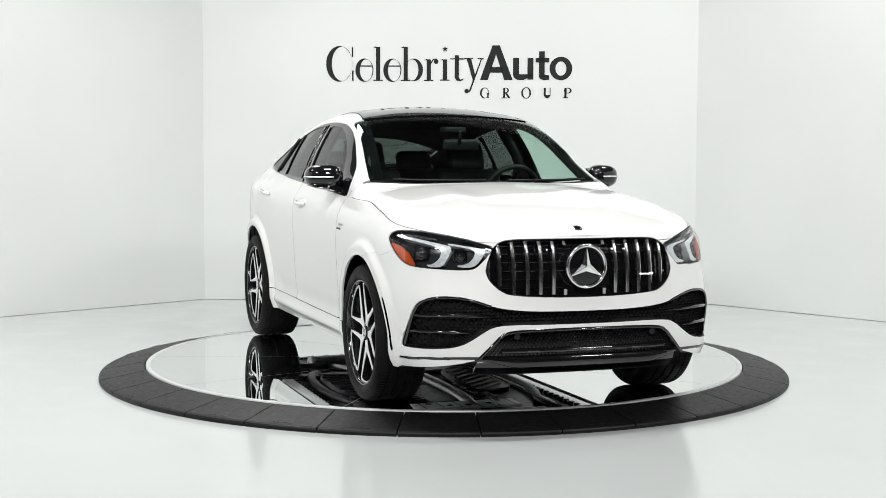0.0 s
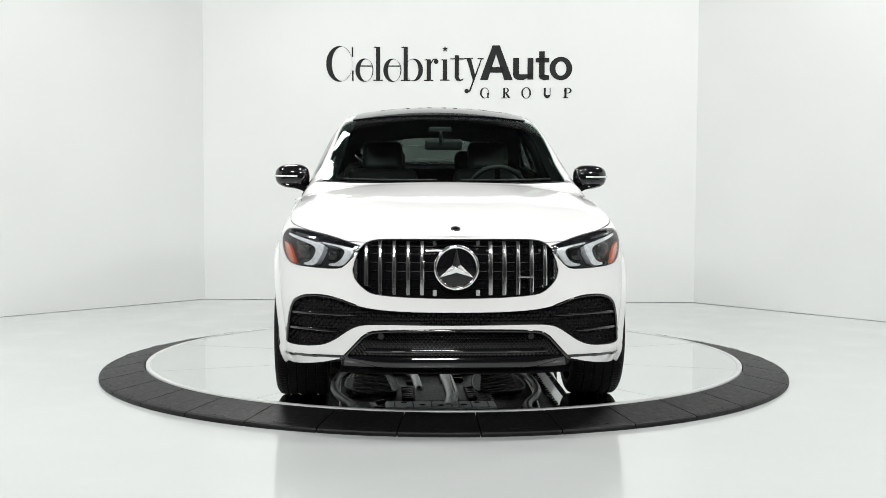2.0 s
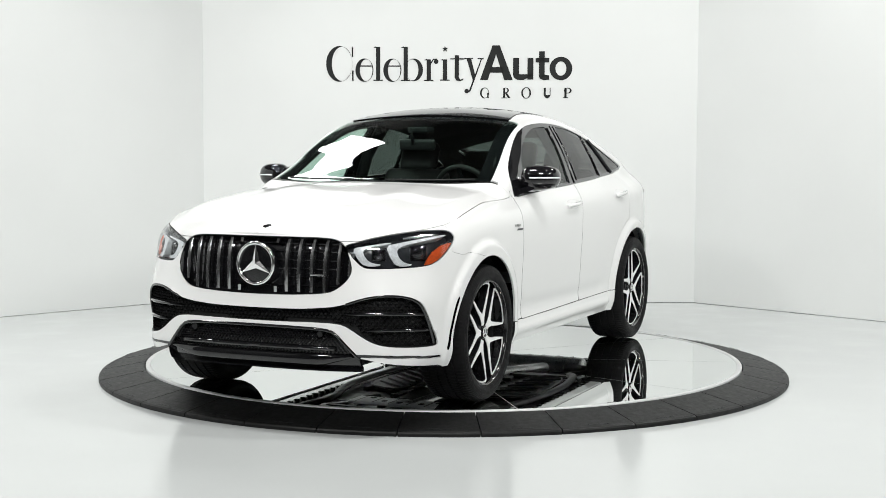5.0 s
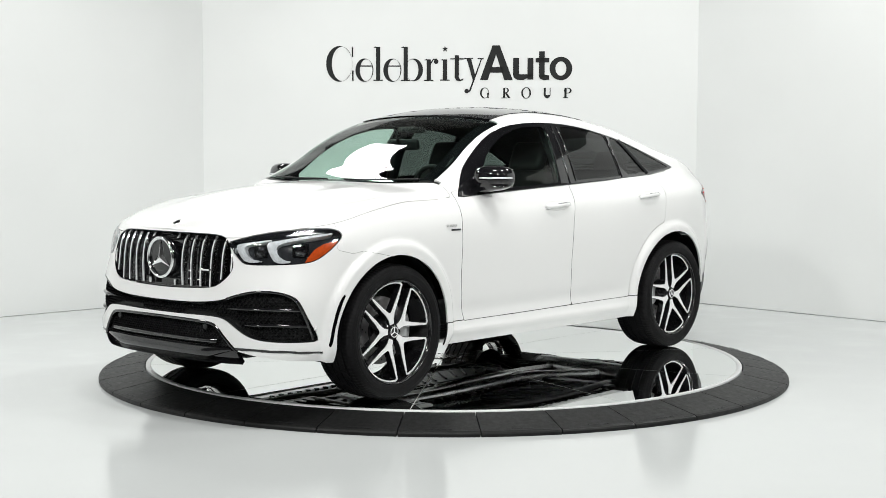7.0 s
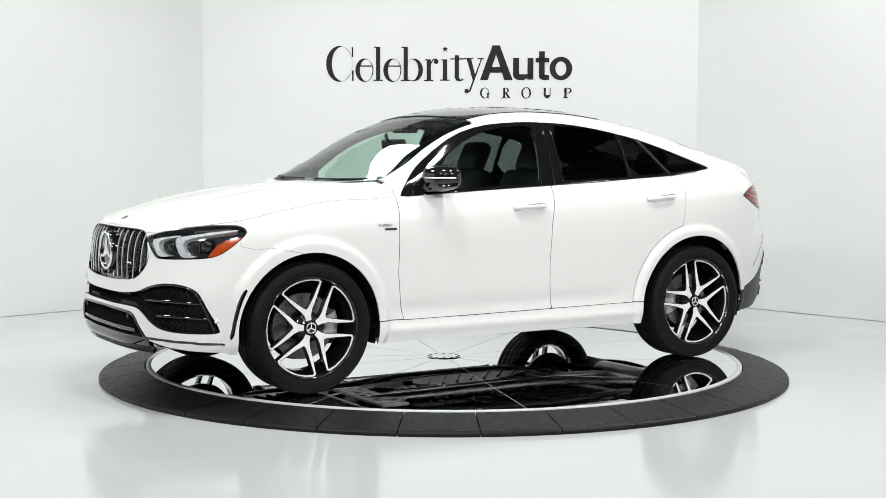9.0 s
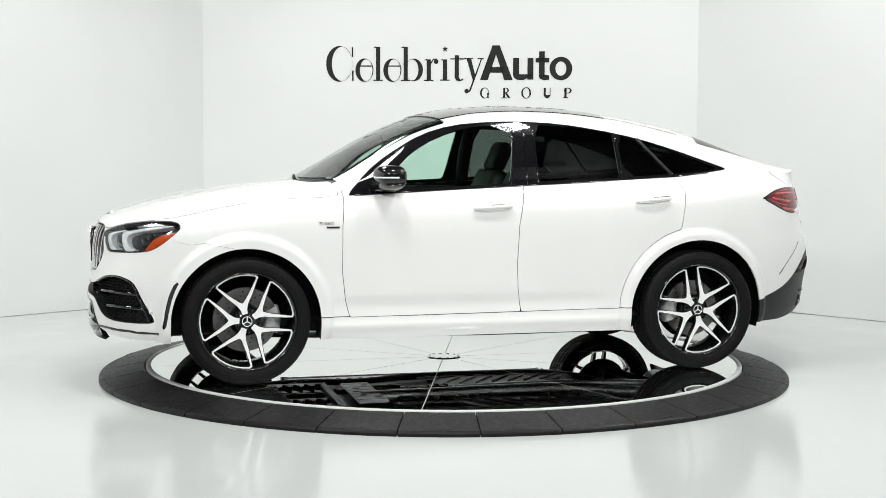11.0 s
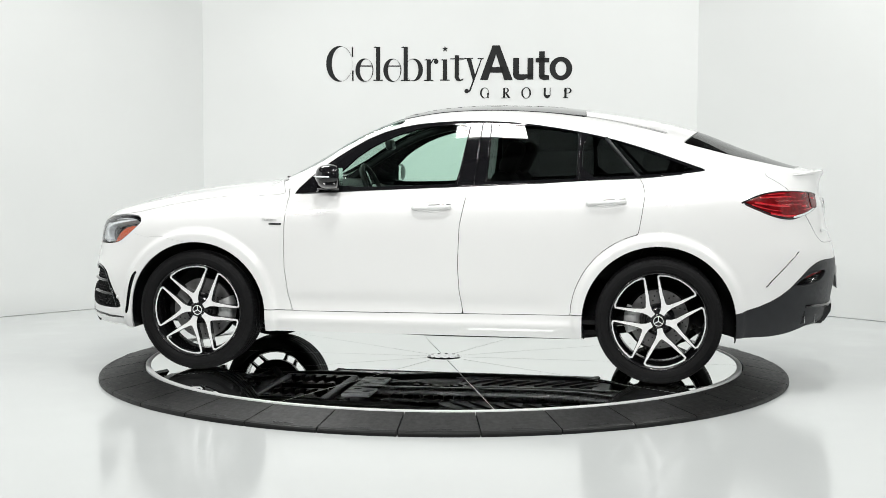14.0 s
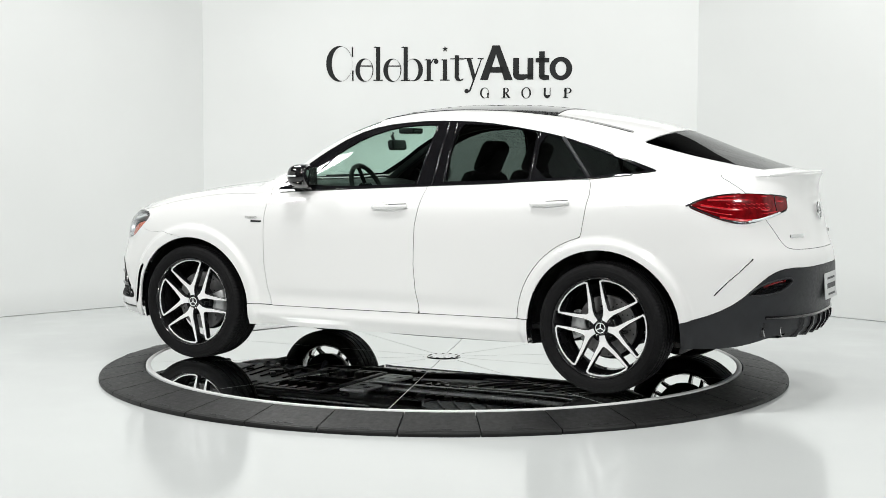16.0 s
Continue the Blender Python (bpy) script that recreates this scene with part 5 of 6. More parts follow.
def handles():
    for side in (1, -1):
        for x0, x1, z, sl in ((0.055, -0.185, 1.066, 0.012), (-1.025, -1.262, 1.108, 0.016)):
            bm = bmesh.new()
            pts = [on_side(x0 + (x1 - x0) * k / 14, z + sl * (k / 14 - 0.5), 0.014 * math.sin(math.pi * min(1, max(0.0, k / 14))) ** 0.45 + 0.012, side) for k in range(15)]
            add_tube(bm, pts, 0.0135, 10)
            h = part("door_handle", bm, PAINT, CAR, "white pull handle with a chrome strip", True)
            bm = bmesh.new()
            add_tube(bm, [p + Vector((0, side * 0.004, 0.013)) for p in pts[6:15]], 0.0045, 6)
            part("handle_strip", bm, CHROME, h, "chrome strip", True)
            bm = bmesh.new()
            n = 24
            add_tube(bm, [on_side((x0 + x1) / 2 + 0.125 * math.cos(a), z + 0.030 * math.sin(a), -0.001, side) for a in np.linspace(0, 2 * np.pi, n, False)], 0.003, 6, True)
            part("handle_recess", bm, PAINT, h, "", True)
        # belt strip
        bm = bmesh.new()
        add_tube(bm, [on_side(x, z, 0.001, side) for x, z in ((0.80, 1.141), (0.349, 1.167), (-0.188, 1.193), (-0.728, 1.219), (-1.36, 1.255), (-1.596, 1.279))], 0.005, 6)
        part("belt_strip", bm, GLOSS, CAR, "gloss black belt moulding", True)
        # wing badge
        cu = bpy.data.curves.new("wing_badge", "FONT")
        cu.body, cu.size, cu.extrude, cu.align_x = "TURBO", 0.022, 0.0012, "CENTER"
        ob = new("wing_lettering", cu)
        p = on_side(0.985, 0.967, 0.003, side)
        ob.matrix_world = Matrix.Translation(p) @ pose(0, 0, 0, 90, 0, 180 if side > 0 else 0)
        dg = bpy.context.evaluated_depsgraph_get()
        me = bpy.data.meshes.new_from_object(ob.evaluated_get(dg))
        mw = ob.matrix_world.copy()
        bpy.data.objects.remove(ob)
        bpy.data.curves.remove(cu)
        me.transform(mw @ Matrix.Diagonal((1.3, 1, 1, 1)))
        me.materials.clear()
        me.materials.append(STEEL)
        b = new("wing_lettering", me)
        b.parent = CAR
        b["label"] = "small dark metal lettering"
        bm = bmesh.new()
        q = on_side(0.945, 0.950, 0.002, side)
        add_box(bm, 0.905, 0.985, q.y - 0.002, q.y + 0.002, 0.944, 0.955, 0.001)
        part("wing_badge_bar", bm, GREYP, CAR)
    # wipers
    for y0, y1 in ((0.10, 0.66), (-0.62, -0.05)):
        bm = bmesh.new()
        add_tube(bm, [on_top(1.035 - 0.12 * (y / 0.77) ** 2 - 0.004, y, 0.004) for y in np.linspace(y0, y1, 12)], 0.006, 6)
        part("wiper", bm, MATTE, CAR, "black windscreen wiper", True)
    for side in (1, -1):
        bm = bmesh.new()
        add_tube(bm, [on_side(x, z, 0.0005, side) for x, z in ((2.03, 0.455),)] + [on_side(2.03, 0.4551, 0.003, side)], 0.013, 14)
        part("parking_sensor", bm, PAINT, CAR, "", True)


handles()


# ---- wheels ----
def wheel(side, wx, front):
    bm = bmesh.new()
    add_lathe(bm, [(0.012, 0.299), (0.017, 0.295), (0.014, 0.290), (-0.002, 0.287), (-0.05, 0.283), (-0.10, 0.265), (-0.20, 0.262), (-0.23, 0.282)], 72, "y")
    w = part("wheel", bm, ALLOY, CAR, "black alloy wheel with machined twin spokes", True)
    # tyre with grooves and shoulder blocks
    bm = bmesh.new()
    n = 216
    prof = [(0.010, 0.298), (0.020, 0.304), (0.027, 0.322), (0.029, 0.340), (0.022, 0.362), (0.010, 0.378), (-0.004, 0.3845), (-0.034, 0.3880), (-0.036, 0.381), (-0.044, 0.381), (-0.046, 0.3890),
            (-0.086, 0.3905), (-0.088, 0.382), (-0.098, 0.382), (-0.100, 0.3905), (-0.140, 0.3905), (-0.142, 0.382), (-0.152, 0.382), (-0.154, 0.3905), (-0.194, 0.3890), (-0.196, 0.381), (-0.204, 0.381),
            (-0.206, 0.3880), (-0.236, 0.3845), (-0.250, 0.378), (-0.262, 0.362), (-0.269, 0.340), (-0.268, 0.322), (-0.262, 0.304), (-0.250, 0.298)]
    rings = []
    for k in range(n):
        a = 2 * math.pi * k / n
        sipe = k % 2 == 0
        ring = []
        for j, (h, r) in enumerate(prof):
            tread = 4 <= j <= 25
            rr = r - (0.0022 if sipe and tread and r > 0.37 else 0.0)
            if r > 0.380:
                rr = min(rr, 0.388)
            da = 0.006 if (j % 2 == 0 and tread) else 0.0
            ring.append(bm.verts.new((rr * math.cos(a + da), h, rr * math.sin(a + da))))
        rings.append(ring)
    for k in range(n):
        a, b = rings[k], rings[(k + 1) % n]
        for j in range(len(prof) - 1):
            bm.faces.new((a[j], a[j + 1], b[j + 1], b[j]))
    bmesh.ops.recalc_face_normals(bm, faces=bm.faces[:])
    part("tyre", bm, RUBBER, w, "black all-season tyre")
    # sidewall rib lines
    bm = bmesh.new()
    for r, h in ((0.312, 0.0222), (0.352, 0.0250)):
        add_lathe(bm, [(h + 0.0018 * math.sin(a), r + 0.0022 * math.cos(a)) for a in np.linspace(0, 2 * np.pi, 7)], 72, "y")
    part("sidewall_rib", bm, RUBBER, w, "", True)
    # spokes
    for k in range(5):
        base = radians((76 if front else 116) if side > 0 else (40 if front else 100)) + k * 2 * math.pi / 5

        def pt(r, off):
            # point at radius r with a sideways offset in metres from the spoke's axis
            return (r * math.cos(base) - off * math.sin(base), r * math.sin(base) + off * math.cos(base))

        def dish(r):
            return -0.002 - 0.010 * max(0.0, 1 - r / 0.28)

        outline_out = [(0.045, 0.016), (0.075, 0.020), (0.105, 0.034), (0.155, 0.072), (0.215, 0.112), (0.243, 0.130), (0.259, 0.119), (0.275, 0.075), (0.2832, 0.03), (0.285, 0.0)]
        outline_in = [(0.112, 0.0), (0.115, 0.008), (0.124, 0.018), (0.158, 0.050), (0.215, 0.097), (0.241, 0.1185), (0.251, 0.113), (0.2672, 0.074), (0.2757, 0.03), (0.2775, 0.0)]
        outer = outline_out + [(r, -o) for r, o in outline_out[:-1][::-1]]
        inner = outline_in + [(r, -o) for r, o in outline_in[:-1][::-1]]
        m = len(outer)
        inner = inner + [inner[0]] if len(inner) < m else inner

        def loop(shape, dy, grow=0.0):
            out = []
            for r, o in shape:
                x, z = pt(r, o)
                out.append((x, dish(r) + dy, z))
            return out
        for nm, mat, y0, y1, sub in (("spoke_face", MACHINED, 0.0, -0.004, 0.0), ("spoke", ALLOY, -0.004, -0.045, 0.004)):
            bm = bmesh.new()
            so = [(r, o + math.copysign(sub, o) if abs(o) > 1e-6 else o) for r, o in outer]
            si = [(r + (sub if i == 0 else 0), o - math.copysign(sub, o) * 1.2 if abs(o) > 0.012 else o) for i, (r, o) in enumerate(inner[:m])]
            L = [[bm.verts.new(p) for p in loop(sh, dy)] for sh, dy in ((so, y0), (si, y0), (so, y1), (si, y1))]
            for j in range(m):
                q = (j + 1) % m
                for a, b in ((0, 1), (2, 3), (0, 2), (1, 3)):
                    if len({L[a][j], L[a][q], L[b][q], L[b][j]}) == 4:
                        try:
                            bm.faces.new((L[a][j], L[a][q], L[b][q], L[b][j]))
                        except ValueError:
                            pass
            bmesh.ops.recalc_face_normals(bm, faces=bm.faces[:])
            part(nm, bm, mat, w, "machined silver spoke face" if nm == "spoke_face" else "")
        # wheel bolt
        bx, bz = 0.062 * math.cos(base + math.pi / 5), 0.062 * math.sin(base + math.pi / 5)
        bm = bmesh.new()
        add_lathe(bm, [(-0.04, 0.010), (-0.024, 0.010), (-0.022, 0.007), (-0.027, 0.0)], 10, "y", Matrix.Translation((bx, 0, bz)))
        part("wheel_bolt", bm, ALLOY, w)
    bm = bmesh.new()
    add_lathe(bm, [(-0.07, 0.095), (-0.036, 0.082), (-0.026, 0.060), (-0.018, 0.045), (-0.012, 0.038)], 40, "y")
    part("hub", bm, ALLOY, w, "", True)
    bm = bmesh.new()
    add_lathe(bm, [(-0.012, 0.037), (-0.005, 0.036), (-0.003, 0.030), (-0.004, 0.0)], 36, "y")
    cap = part("hub_cap", bm, GLOSS, w, "black hub cap with a silver ring", True)
    # silver ring and three arms on the cap
    bm = bmesh.new()
    add_lathe(bm, [(-0.002 + 0.0018 * math.sin(a), 0.029 + 0.0022 * math.cos(a)) for a in np.linspace(0, 2 * np.pi, 9)], 32, "y")
    for j in range(3):
        add_box(bm, -0.0025, 0.0025, -0.004, -0.001, 0.0, 0.028, m=Matrix.Rotation(j * 2 * math.pi / 3, 4, "Y"))
    part("cap_mark", bm, MACHINED, w)
    # brake disc, bell, caliper
    cal = math.pi if (side > 0) == front else 0.0
    bm = bmesh.new()
    R = 0.195 if front else 0.182
    add_lathe(bm, [(-0.115, 0.10), (-0.115, R), (-0.145, R), (-0.145, 0.10)], 64, "y")
    part("brake_disc", bm, ROTOR, w, "steel brake disc", False)
    bm = bmesh.new()
    for j in range(10):
        for i, rr in enumerate((0.12, 0.145, 0.17)):
            a = 2 * math.pi * j / 10 + 0.12 * i
            add_lathe(bm, [(-0.1148, 0.0), (-0.1145, 0.005)], 8, "y", Matrix.Translation((rr * math.cos(a), 0, rr * math.sin(a))))
    tagged(part("disc_holes", bm, SEAL, w), kind="stuff")
    bm = bmesh.new()
    add_lathe(bm, [(-0.06, 0.0), (-0.06, 0.075), (-0.075, 0.095), (-0.118, 0.10)], 48, "y")
    part("disc_bell", bm, ALLOY, w, "", True)
    bm = bmesh.new()
    add_lathe(bm, [(-0.16, 0.212), (-0.16, 0.118), (-0.09, 0.116), (-0.066, 0.125), (-0.062, 0.165), (-0.070, 0.198), (-0.085, 0.212), (-0.16, 0.212)], 16, "y", None, cal - 0.42, cal + 0.42)
    part("brake_caliper", bm, CALIPER, w, "silver brake caliper", True)
    bm = bmesh.new()
    add_lathe(bm, [(-0.150, 0.0), (-0.150, 0.17), (-0.19, 0.205), (-0.21, 0.10), (-0.22, 0.0)], 40, "y")
    part("dust_shield", bm, UNDER, w, "dark brake dust shield", True)
    y = 0.955
    # the wheel's +y faces outwards on either side
    w.matrix_basis = pose(wx, side * y, WHEEL_Z, 0, 0, 0 if side > 0 else 180)
    return w


for wx, front in ((WHEEL_X, True), (-WHEEL_X, False)):
    for side in (1, -1):
        wheel(side, wx, front)


def arches_and_under():
    for wx in (WHEEL_X, -WHEEL_X):
        for side in (1, -1):
            bm = bmesh.new()
            add_lathe(bm, [(0.885 * side, 0.470), (0.875 * side, 0.480), (0.60 * side, 0.480), (0.60 * side, 0.0)], 40, "y", Matrix.Translation((wx, 0, WHEEL_Z)), -0.28, math.pi + 0.28)
            part("wheel_arch_liner", bm, MATTE, CAR, "black wheel arch liner", True)
    # flat trays
    def plate(name, x0, x1, y0, y1, z0, z1, mat, bev=0.006, label=""):
        bm = bmesh.new()
        add_box(bm, x0, x1, y0, y1, z0, z1, bev, 1)
        return part(name, bm, mat, CAR, label)
    def prism(name, poly, z0, z1, mat, label=""):
        bm = bmesh.new()
        add_prism(bm, poly, z0, z1, "z")
        return part(name, bm, mat, CAR, label)

    def pipe(name, pts, r, mat, label="", flat=1.0, n=8):
        bm = bmesh.new()
        add_tube(bm, chaikin(pts, 2, False), r, n, False, flat)
        return part(name, bm, mat, CAR, label, True)

    plate("underbody_floor", -1.0, 1.0, -0.88, 0.88, 0.290, 0.345, UNDER, 0.01, "black underbody floor")
    plate("underbody_floor", -2.32, -1.0, -0.585, 0.585, 0.335, 0.42, UNDER, 0.02)
    plate("engine_tray", 1.0, 2.25, -0.585, 0.585, 0.285, 0.34, UNDER, 0.012, "ribbed black engine tray")
    plate("front_tray", 1.95, 2.16, -0.58, 0.58, 0.288, 0.33, UNDER, 0.012)
    plate("rear_tray", -2.30, -1.95, -0.64, 0.64, 0.375, 0.43, UNDER, 0.012)
    for sg in (-1, 1):
        plate("rear_corner_cover", -2.12, -1.94, min(sg * 0.56, sg * 0.72), max(sg * 0.56, sg * 0.72), 0.318, 0.34, UNDER, 0.008)
        plate("front_corner_cover", 1.94, 2.10, min(sg * 0.56, sg * 0.74), max(sg * 0.56, sg * 0.74), 0.302, 0.33, UNDER, 0.008)
    rnd = random.Random(5)
    # slotted engine tray ahead of the axle
    for k in range(7):
        for sg in (-1, 1):
            x = 1.34 + 0.10 * k
            pipe("tray_rib", [(x, sg * 0.10, 0.284), (x + 0.02, sg * 0.30, 0.280), (x + 0.05, sg * 0.52, 0.284)], 0.009, (UNDER, UNDERMID)[k % 2])
    # subframe with teeth either side of a bright plate
    for x0, x1 in ((1.24, 1.29), (0.75, 0.80)):
        plate("subframe_bar", x0, x1, -0.50, 0.50, 0.240, 0.285, UNDERMID, 0.01, "black subframe bar")
    for sg in (-1, 1):
        plate("subframe_rail", 0.75, 1.29, sg * 0.46 - 0.03, sg * 0.46 + 0.03, 0.238, 0.285, UNDERMID, 0.01)
        plate("subframe_rail", 0.82, 1.22, sg * 0.10 - 0.02, sg * 0.10 + 0.02, 0.244, 0.285, UNDER, 0.008)
        for k in range(5):
            x = 0.84 + 0.078 * k
            prism("subframe_tooth", [(x, sg * 0.43), (x + 0.055, sg * 0.43), (x + 0.04, sg * 0.33), (x + 0.012, sg * 0.36)], 0.236, 0.288, (UNDERMID, UNDERGREY)[k % 2])
            prism("subframe_tooth", [(x, sg * 0.12), (x + 0.05, sg * 0.12), (x + 0.035, sg * 0.22), (x + 0.015, sg * 0.19)], 0.240, 0.288, UNDERMID)
    plate("cross_plate", 0.47, 0.67, -0.36, 0.36, 0.226, 0.246, PLATE, 0.006, "bare metal cross plate")
    for x, y in ((0.52, -0.24), (0.62, 0.0), (0.52, 0.24), (0.60, -0.12), (0.60, 0.15)):
        bm = bmesh.new()
        add_lathe(bm, [(0.2248, 0.0), (0.2248, 0.022)], 14, "z", Matrix.Translation((x, y, 0)) @ Matrix.Diagonal((1.3, 1, 1, 1)))
        part("plate_hole", bm, SEAL, CAR)
    for y in (-0.3, -0.18, -0.06, 0.07, 0.2, 0.31):
        plate("plate_groove", 0.475, 0.665, y - 0.004, y + 0.004, 0.2245, 0.227, UNDERGREY, 0.0)
    # gearbox shield with a toothed edge
    plate("gearbox_shield", -0.30, 0.36, -0.17, 0.20, 0.246, 0.285, UNDERMID, 0.014, "dark gearbox shield")
    for k in range(7):
        x = -0.20 + 0.07 * k
        for y, d in ((-0.17, -0.075), (0.20, 0.06)):
            prism("shield_tooth", [(x, y), (x + 0.05, y), (x + 0.035, y + d)], 0.240, 0.280, UNDERGREY if k % 3 == 1 else UNDER)
    bm = bmesh.new()
    vs = bmesh.ops.create_grid(bm, x_segments=40, y_segments=12, size=0.5)["verts"]
    for v in vs:
        v.co = Vector((0.0 + v.co.x * 0.8, 0.31 + v.co.y * 0.13, 0.262 + rnd.uniform(-0.004, 0.004)))
    part("heat_shield", bm, UNDERGREY, CAR, "crinkled metal heat shield")
    # ribbed side covers
    for sg in (-1, 1):
        cover = chaikin([(0.02, sg * 0.30), (-0.10, sg * 0.62), (-0.45, sg * 0.66), (-0.98, sg * 0.60), (-1.05, sg * 0.44), (-0.80, sg * 0.30), (-0.30, sg * 0.26)], 2)
        prism("floor_cover", cover, 0.258, 0.295, UNDER, "black ribbed floor cover")
        pipe("cover_rim", [(p[0], p[1], 0.258) for p in cover] + [(cover[0][0], cover[0][1], 0.258)], 0.007, UNDERMID)
        for k in range(7):
            x = -0.08 - 0.125 * k
            pipe("cover_rib", [(x, sg * (0.31 + 0.01 * k), 0.256), (x - 0.07, sg * 0.44, 0.252), (x - 0.19, sg * 0.585, 0.256)], 0.010, (UNDERMID, UNDER)[k % 2], "", 0.8)
        pipe("floor_rail", [(1.35, sg * 0.56, 0.262), (0.9, sg * 0.62, 0.250), (0.5, sg * 0.55, 0.258), (0.1, sg * 0.70, 0.250), (-0.5, sg * 0.73, 0.256), (-1.0, sg * 0.66, 0.250), (-1.3, sg * 0.52, 0.29)], 0.024, UNDERMID, "black floor rail", 1.3)
        pipe("brake_line", [(1.2, sg * 0.62, 0.276), (0.4, sg * 0.66, 0.262), (-0.5, sg * 0.69, 0.262), (-1.1, sg * 0.68, 0.28)], 0.007, STEEL, "thin metal pipe")
        plate("sill_flange", -0.98, 0.98, min(sg * 0.785, sg * 0.872), max(sg * 0.785, sg * 0.872), 0.268, 0.292, PAINT, 0.006, "white painted sill underside")
        for k in range(22):
            x = -0.92 + 0.084 * k
            plate("sill_clip", x, x + 0.03, min(sg * 0.768, sg * 0.800), max(sg * 0.768, sg * 0.800), 0.262, 0.290, UNDER, 0.003)
        bm = bmesh.new()
        vs = bmesh.ops.create_grid(bm, x_segments=16, y_segments=5, size=0.5)["verts"]
        for v in vs:
            v.co = Vector((1.72 + v.co.x * 0.62, sg * (0.535 + v.co.y * 0.09), 0.272 + rnd.uniform(-0.014, 0.012)))
        part("splash_shield", bm, UNDERGREY, CAR, "creased bright shield by the wheel")
        for wx in (WHEEL_X, -WHEEL_X):
            bm = bmesh.new()
            add_tube(bm, [(wx - 0.22, sg * 0.35, 0.30), (wx, sg * 0.75, 0.26)], 0.028, 8)
            add_tube(bm, [(wx + 0.18, sg * 0.35, 0.31), (wx, sg * 0.75, 0.27)], 0.022, 8)
            part("suspension_arm", bm, UNDERMID, CAR, "dark suspension arm", True)
    plate("cross_member", -1.12, -0.98, -0.72, 0.72, 0.256, 0.31, UNDERMID, 0.014, "black rear cross member")
    pipe("exhaust_pipe", [(0.60, 0.05, 0.262), (0.2, 0.10, 0.252), (-0.15, 0.10, 0.246), (-0.9, 0.08, 0.246), (-1.2, 0.14, 0.27), (-1.6, 0.2, 0.30)], 0.046, STEEL, "polished steel exhaust pipe", 1.0, 14)
    pipe("exhaust_pipe", [(-0.1, -0.12, 0.256), (-0.8, -0.14, 0.252), (-1.3, -0.25, 0.28), (-1.7, -0.3, 0.31)], 0.030, STEEL, "steel exhaust pipe", 1.0, 12)
    pipe("silencer", [(-1.78, -0.46, 0.315), (-1.78, 0.0, 0.312), (-1.78, 0.46, 0.315)], 0.085, STEEL, "steel silencer box", 1.3, 16)
    for k in range(46):
        x, y = rnd.uniform(-0.95, 1.9), rnd.choice((-1, 1)) * rnd.uniform(0.12, 0.60)
        sx, sy = rnd.uniform(0.02, 0.08), rnd.uniform(0.012, 0.045)
        bm = bmesh.new()
        add_box(bm, -sx, sx, -sy, sy, 0.262, 0.290, 0.006, 1, m=pose(x, y, 0, 0, 0, rnd.uniform(-40, 40)))
        part("floor_pressing", bm, rnd.choice((UNDER, UNDERMID, UNDERMID, UNDERGREY)), CAR)


arches_and_under()


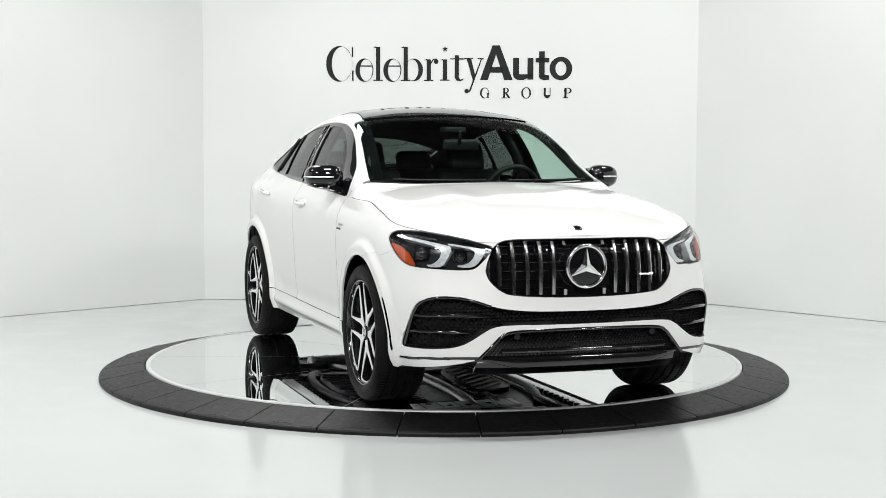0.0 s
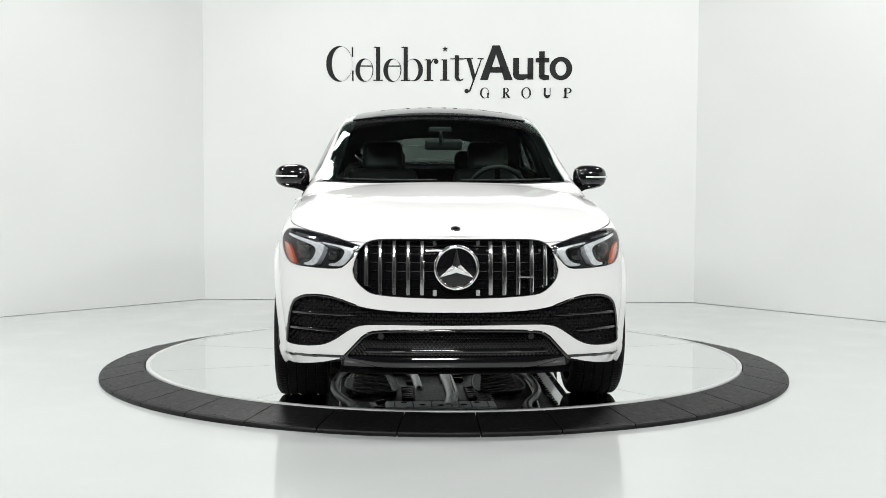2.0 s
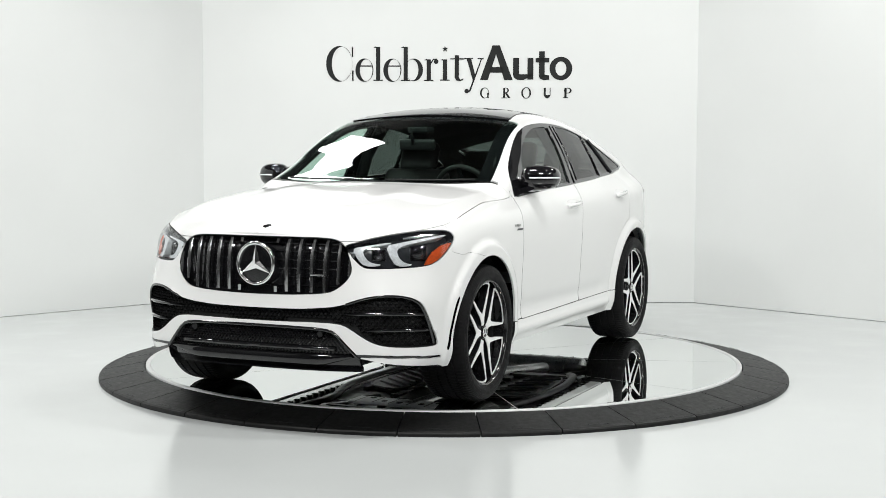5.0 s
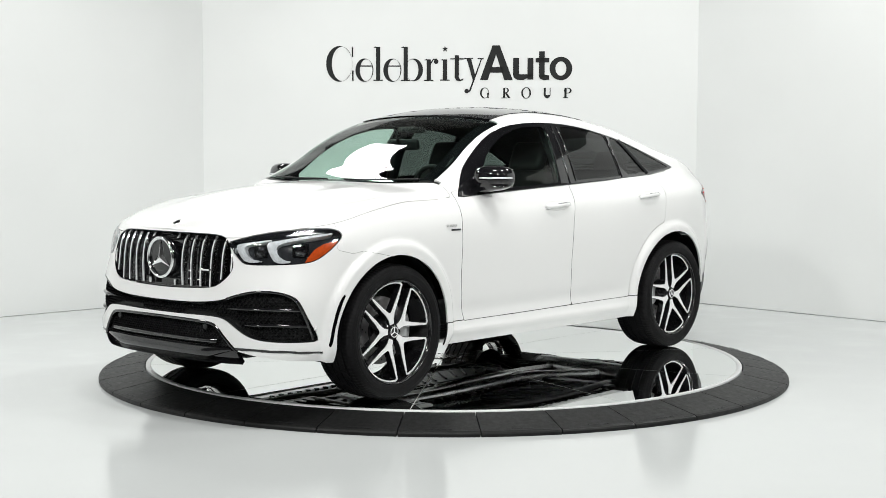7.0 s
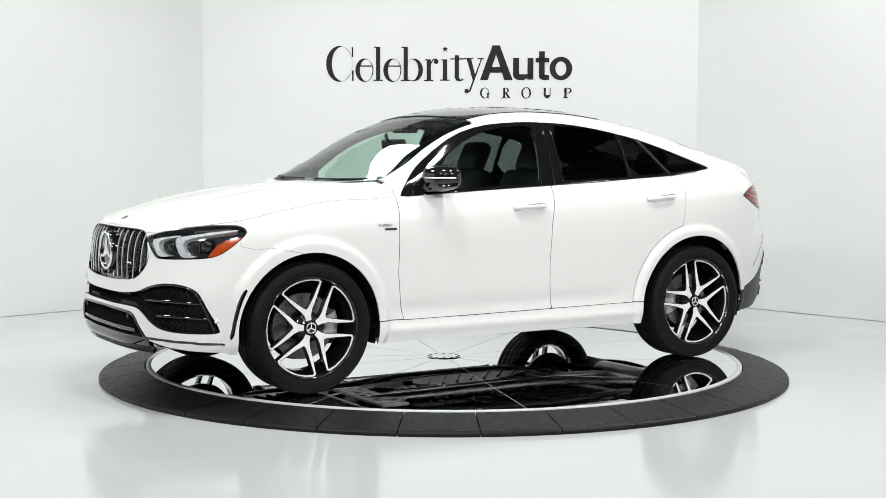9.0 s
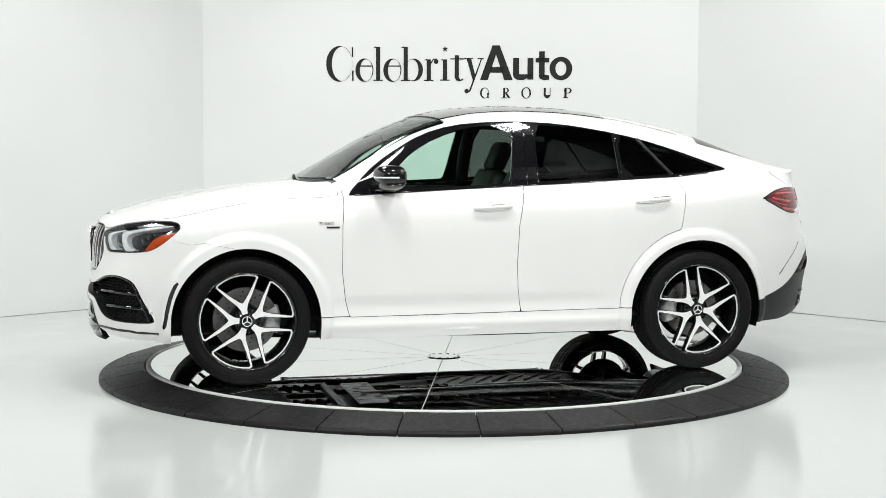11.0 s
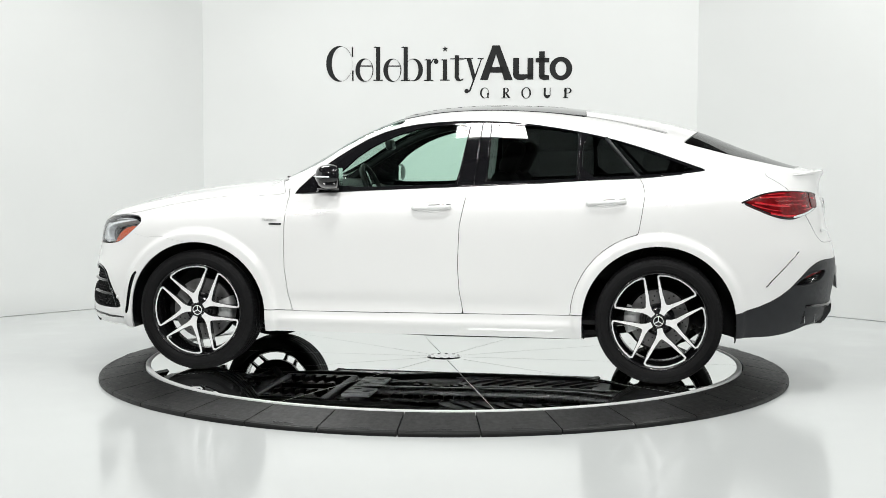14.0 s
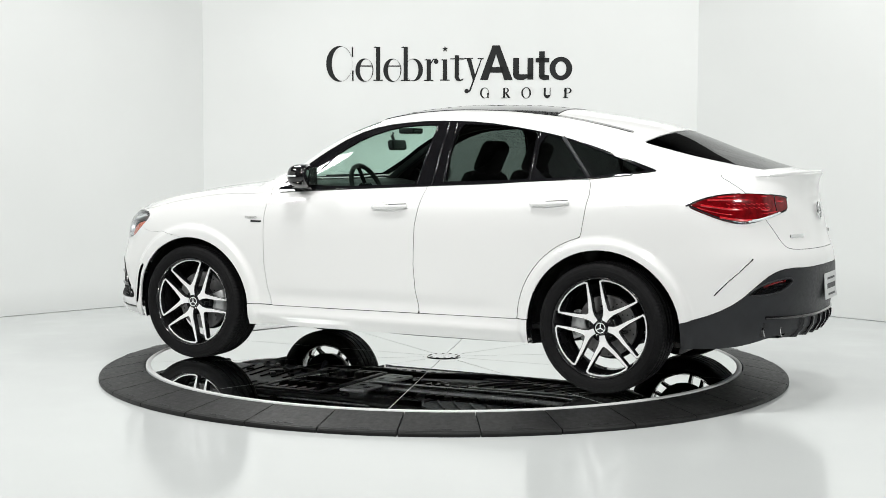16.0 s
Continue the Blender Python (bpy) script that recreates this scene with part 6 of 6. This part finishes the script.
# ---- cabin ----
def cabin():
    bm = bmesh.new()
    add_box(bm, -1.6, 1.0, -0.84, 0.84, 0.345, 0.37)
    part("cabin_floor", bm, MATTE, CAR)
    # dashboard
    bm = bmesh.new()
    prof = [(1.00, 0.62), (1.02, 1.17), (0.93, 1.215), (0.70, 1.205), (0.58, 1.15), (0.56, 1.02), (0.64, 0.86), (0.66, 0.62)]
    add_prism(bm, chaikin(prof, 1), -0.73, 0.73)
    part("dashboard", bm, LEATHER, CAR, "black dashboard")
    bm = bmesh.new()
    add_box(bm, 0.545, 0.57, -0.12, 0.60, 1.05, 1.17, 0.008, m=None)
    part("display_panel", bm, GLOSS, CAR, "wide dark display panel")
    # steering wheel, driver's side (the car's left)
    m = pose(0.43, 0.37, 1.145, 0, -66, 0)
    bm = bmesh.new()
    add_tube(bm, [m @ Vector((0.185 * math.cos(a), 0.185 * math.sin(a), 0)) for a in np.linspace(0, 2 * np.pi, 36, False)], 0.017, 8, True)
    sw = part("steering_wheel", bm, LEATHER, CAR, "black leather steering wheel", True)
    bm = bmesh.new()
    add_box(bm, -0.06, 0.06, -0.075, 0.075, -0.02, 0.012, 0.015, m=m)
    for a in (0, math.pi, -math.pi / 2):
        d = m @ Matrix.Rotation(a + math.pi / 2, 4, "Z")
        add_box(bm, 0.04, 0.18, -0.018, 0.018, -0.012, 0.002, 0.004, m=d)
    part("steering_hub", bm, GLOSS, sw)
    # seats
    def seat(x, y, w, name, rear=False):
        bm = bmesh.new()
        add_box(bm, -0.26, 0.27, -w, w, 0.0, 0.17, 0.05, 3)
        s = part(name, bm, LEATHER, CAR, "black leather seat", True)
        s.matrix_basis = pose(x, y, 0.61 if not rear else 0.60, 0, -6, 0)
        bm = bmesh.new()
        add_box(bm, -0.07, 0.07, -w, w, 0.0, 0.66, 0.055, 3, m=pose(-0.24, 0, 0.10, 0, -20, 0))
        for sgn in (-1, 1):
            add_box(bm, -0.03, 0.09, sgn * w - 0.045, sgn * w + 0.045, 0.05, 0.48, 0.035, 3, m=pose(-0.24, 0, 0.10, 0, -20, 0))
        part("backrest", bm, LEATHER, s, "", True)
        bm = bmesh.new()
        for yy in ((0,) if not rear else (-w * 0.55, w * 0.55)):
            add_box(bm, -0.055, 0.05, yy - 0.145, yy + 0.145, 0.64, 0.87 - 0.06 * rear, 0.05, 3, m=pose(-0.24, 0, 0.10, 0, -18, 0))
        part("headrest", bm, LEATHER, s, "", True)
    seat(0.06, 0.38, 0.25, "front_seat")
    seat(0.06, -0.38, 0.25, "front_seat")
    seat(-1.02, 0.0, 0.62, "rear_bench", True)
    bm = bmesh.new()
    add_box(bm, -0.4, 0.6, -0.11, 0.11, 0.40, 0.86, 0.03, 2)
    part("centre_console", bm, LEATHER, CAR, "black centre console")
    bm = bmesh.new()
    add_box(bm, -2.25, -1.45, -0.70, 0.70, 0.80, 0.83, 0.01)
    part("load_cover", bm, MATTE, CAR, "black load cover")
    # rear-view mirror, sensor housing, pillars
    bm = bmesh.new()
    add_box(bm, -0.025, 0.02, -0.125, 0.125, -0.035, 0.038, 0.018, 3, m=pose(0.40, 0.02, 1.455, 0, 10, 6))
    add_tube(bm, [(0.42, 0, 1.46), (0.45, 0, 1.52), (0.44, 0, 1.545)], 0.012, 8)
    part("rear_view_mirror", bm, MATTE, CAR, "black rear-view mirror", True)
    bm = bmesh.new()
    add_box(bm, 0.24, 0.36, -0.075, 0.075, 1.535, 1.575, 0.012, m=None)
    part("sensor_housing", bm, MATTE, CAR)
    for side in (1, -1):
        # pillar trim between the doors
        bm = bmesh.new()
        add_tube(bm, [(-0.33, side * 0.80, 1.16), (-0.33, side * 0.72, 1.40), (-0.35, side * 0.60, 1.60)], 0.045, 8)
        part("pillar_trim", bm, MATTE, CAR, "", True)
        bm = bmesh.new()
        add_tube(bm, chaikin([(0.93, side * 0.755, 1.16), (0.70, side * 0.685, 1.32), (0.35, side * 0.63, 1.52), (0.05, side * 0.59, 1.60), (-0.35, side * 0.58, 1.63)], 2, False), 0.028, 8)
        part("pillar_trim", bm, MATTE, CAR, "", True)
        bm = bmesh.new()
        add_box(bm, -0.95, 0.75, side * 0.79 - 0.03, side * 0.79 + 0.03, 0.75, 1.16, 0.02)
        part("door_trim", bm, LEATHER, CAR, "black door trim")


cabin()


def motions():
    turns = [(0.0, -70.42), (0.5, -74.70), (1.0, -78.79), (1.5, -82.93), (2.0, -87.34), (2.5, -91.89), (3.0, -96.57),
             (3.5, -101.19), (4.0, -105.52), (6.5, -127.06), (7.0, -131.37), (7.5, -135.60), (8.0, -139.82), (8.5, -144.21),
             (9.0, -148.54), (11.5, -169.62), (12.0, -173.68), (12.5, -177.70), (13.0, -181.62), (13.5, -185.77), (14.0, -189.91),
             (14.5, -194.04), (15.0, -198.33), (15.5, -202.51), (16.0, -206.83)]
    rows = [(t, Matrix.Translation((0, 0, DISC)) @ pose(0, 0, 0, 0, 0, a)) for t, a in turns]
    walk(TABLE, rows)
    walk(CAR, [(t, m @ Matrix.Translation((-0.0123, -0.0457, 0.0035))) for t, m in rows])


motions()
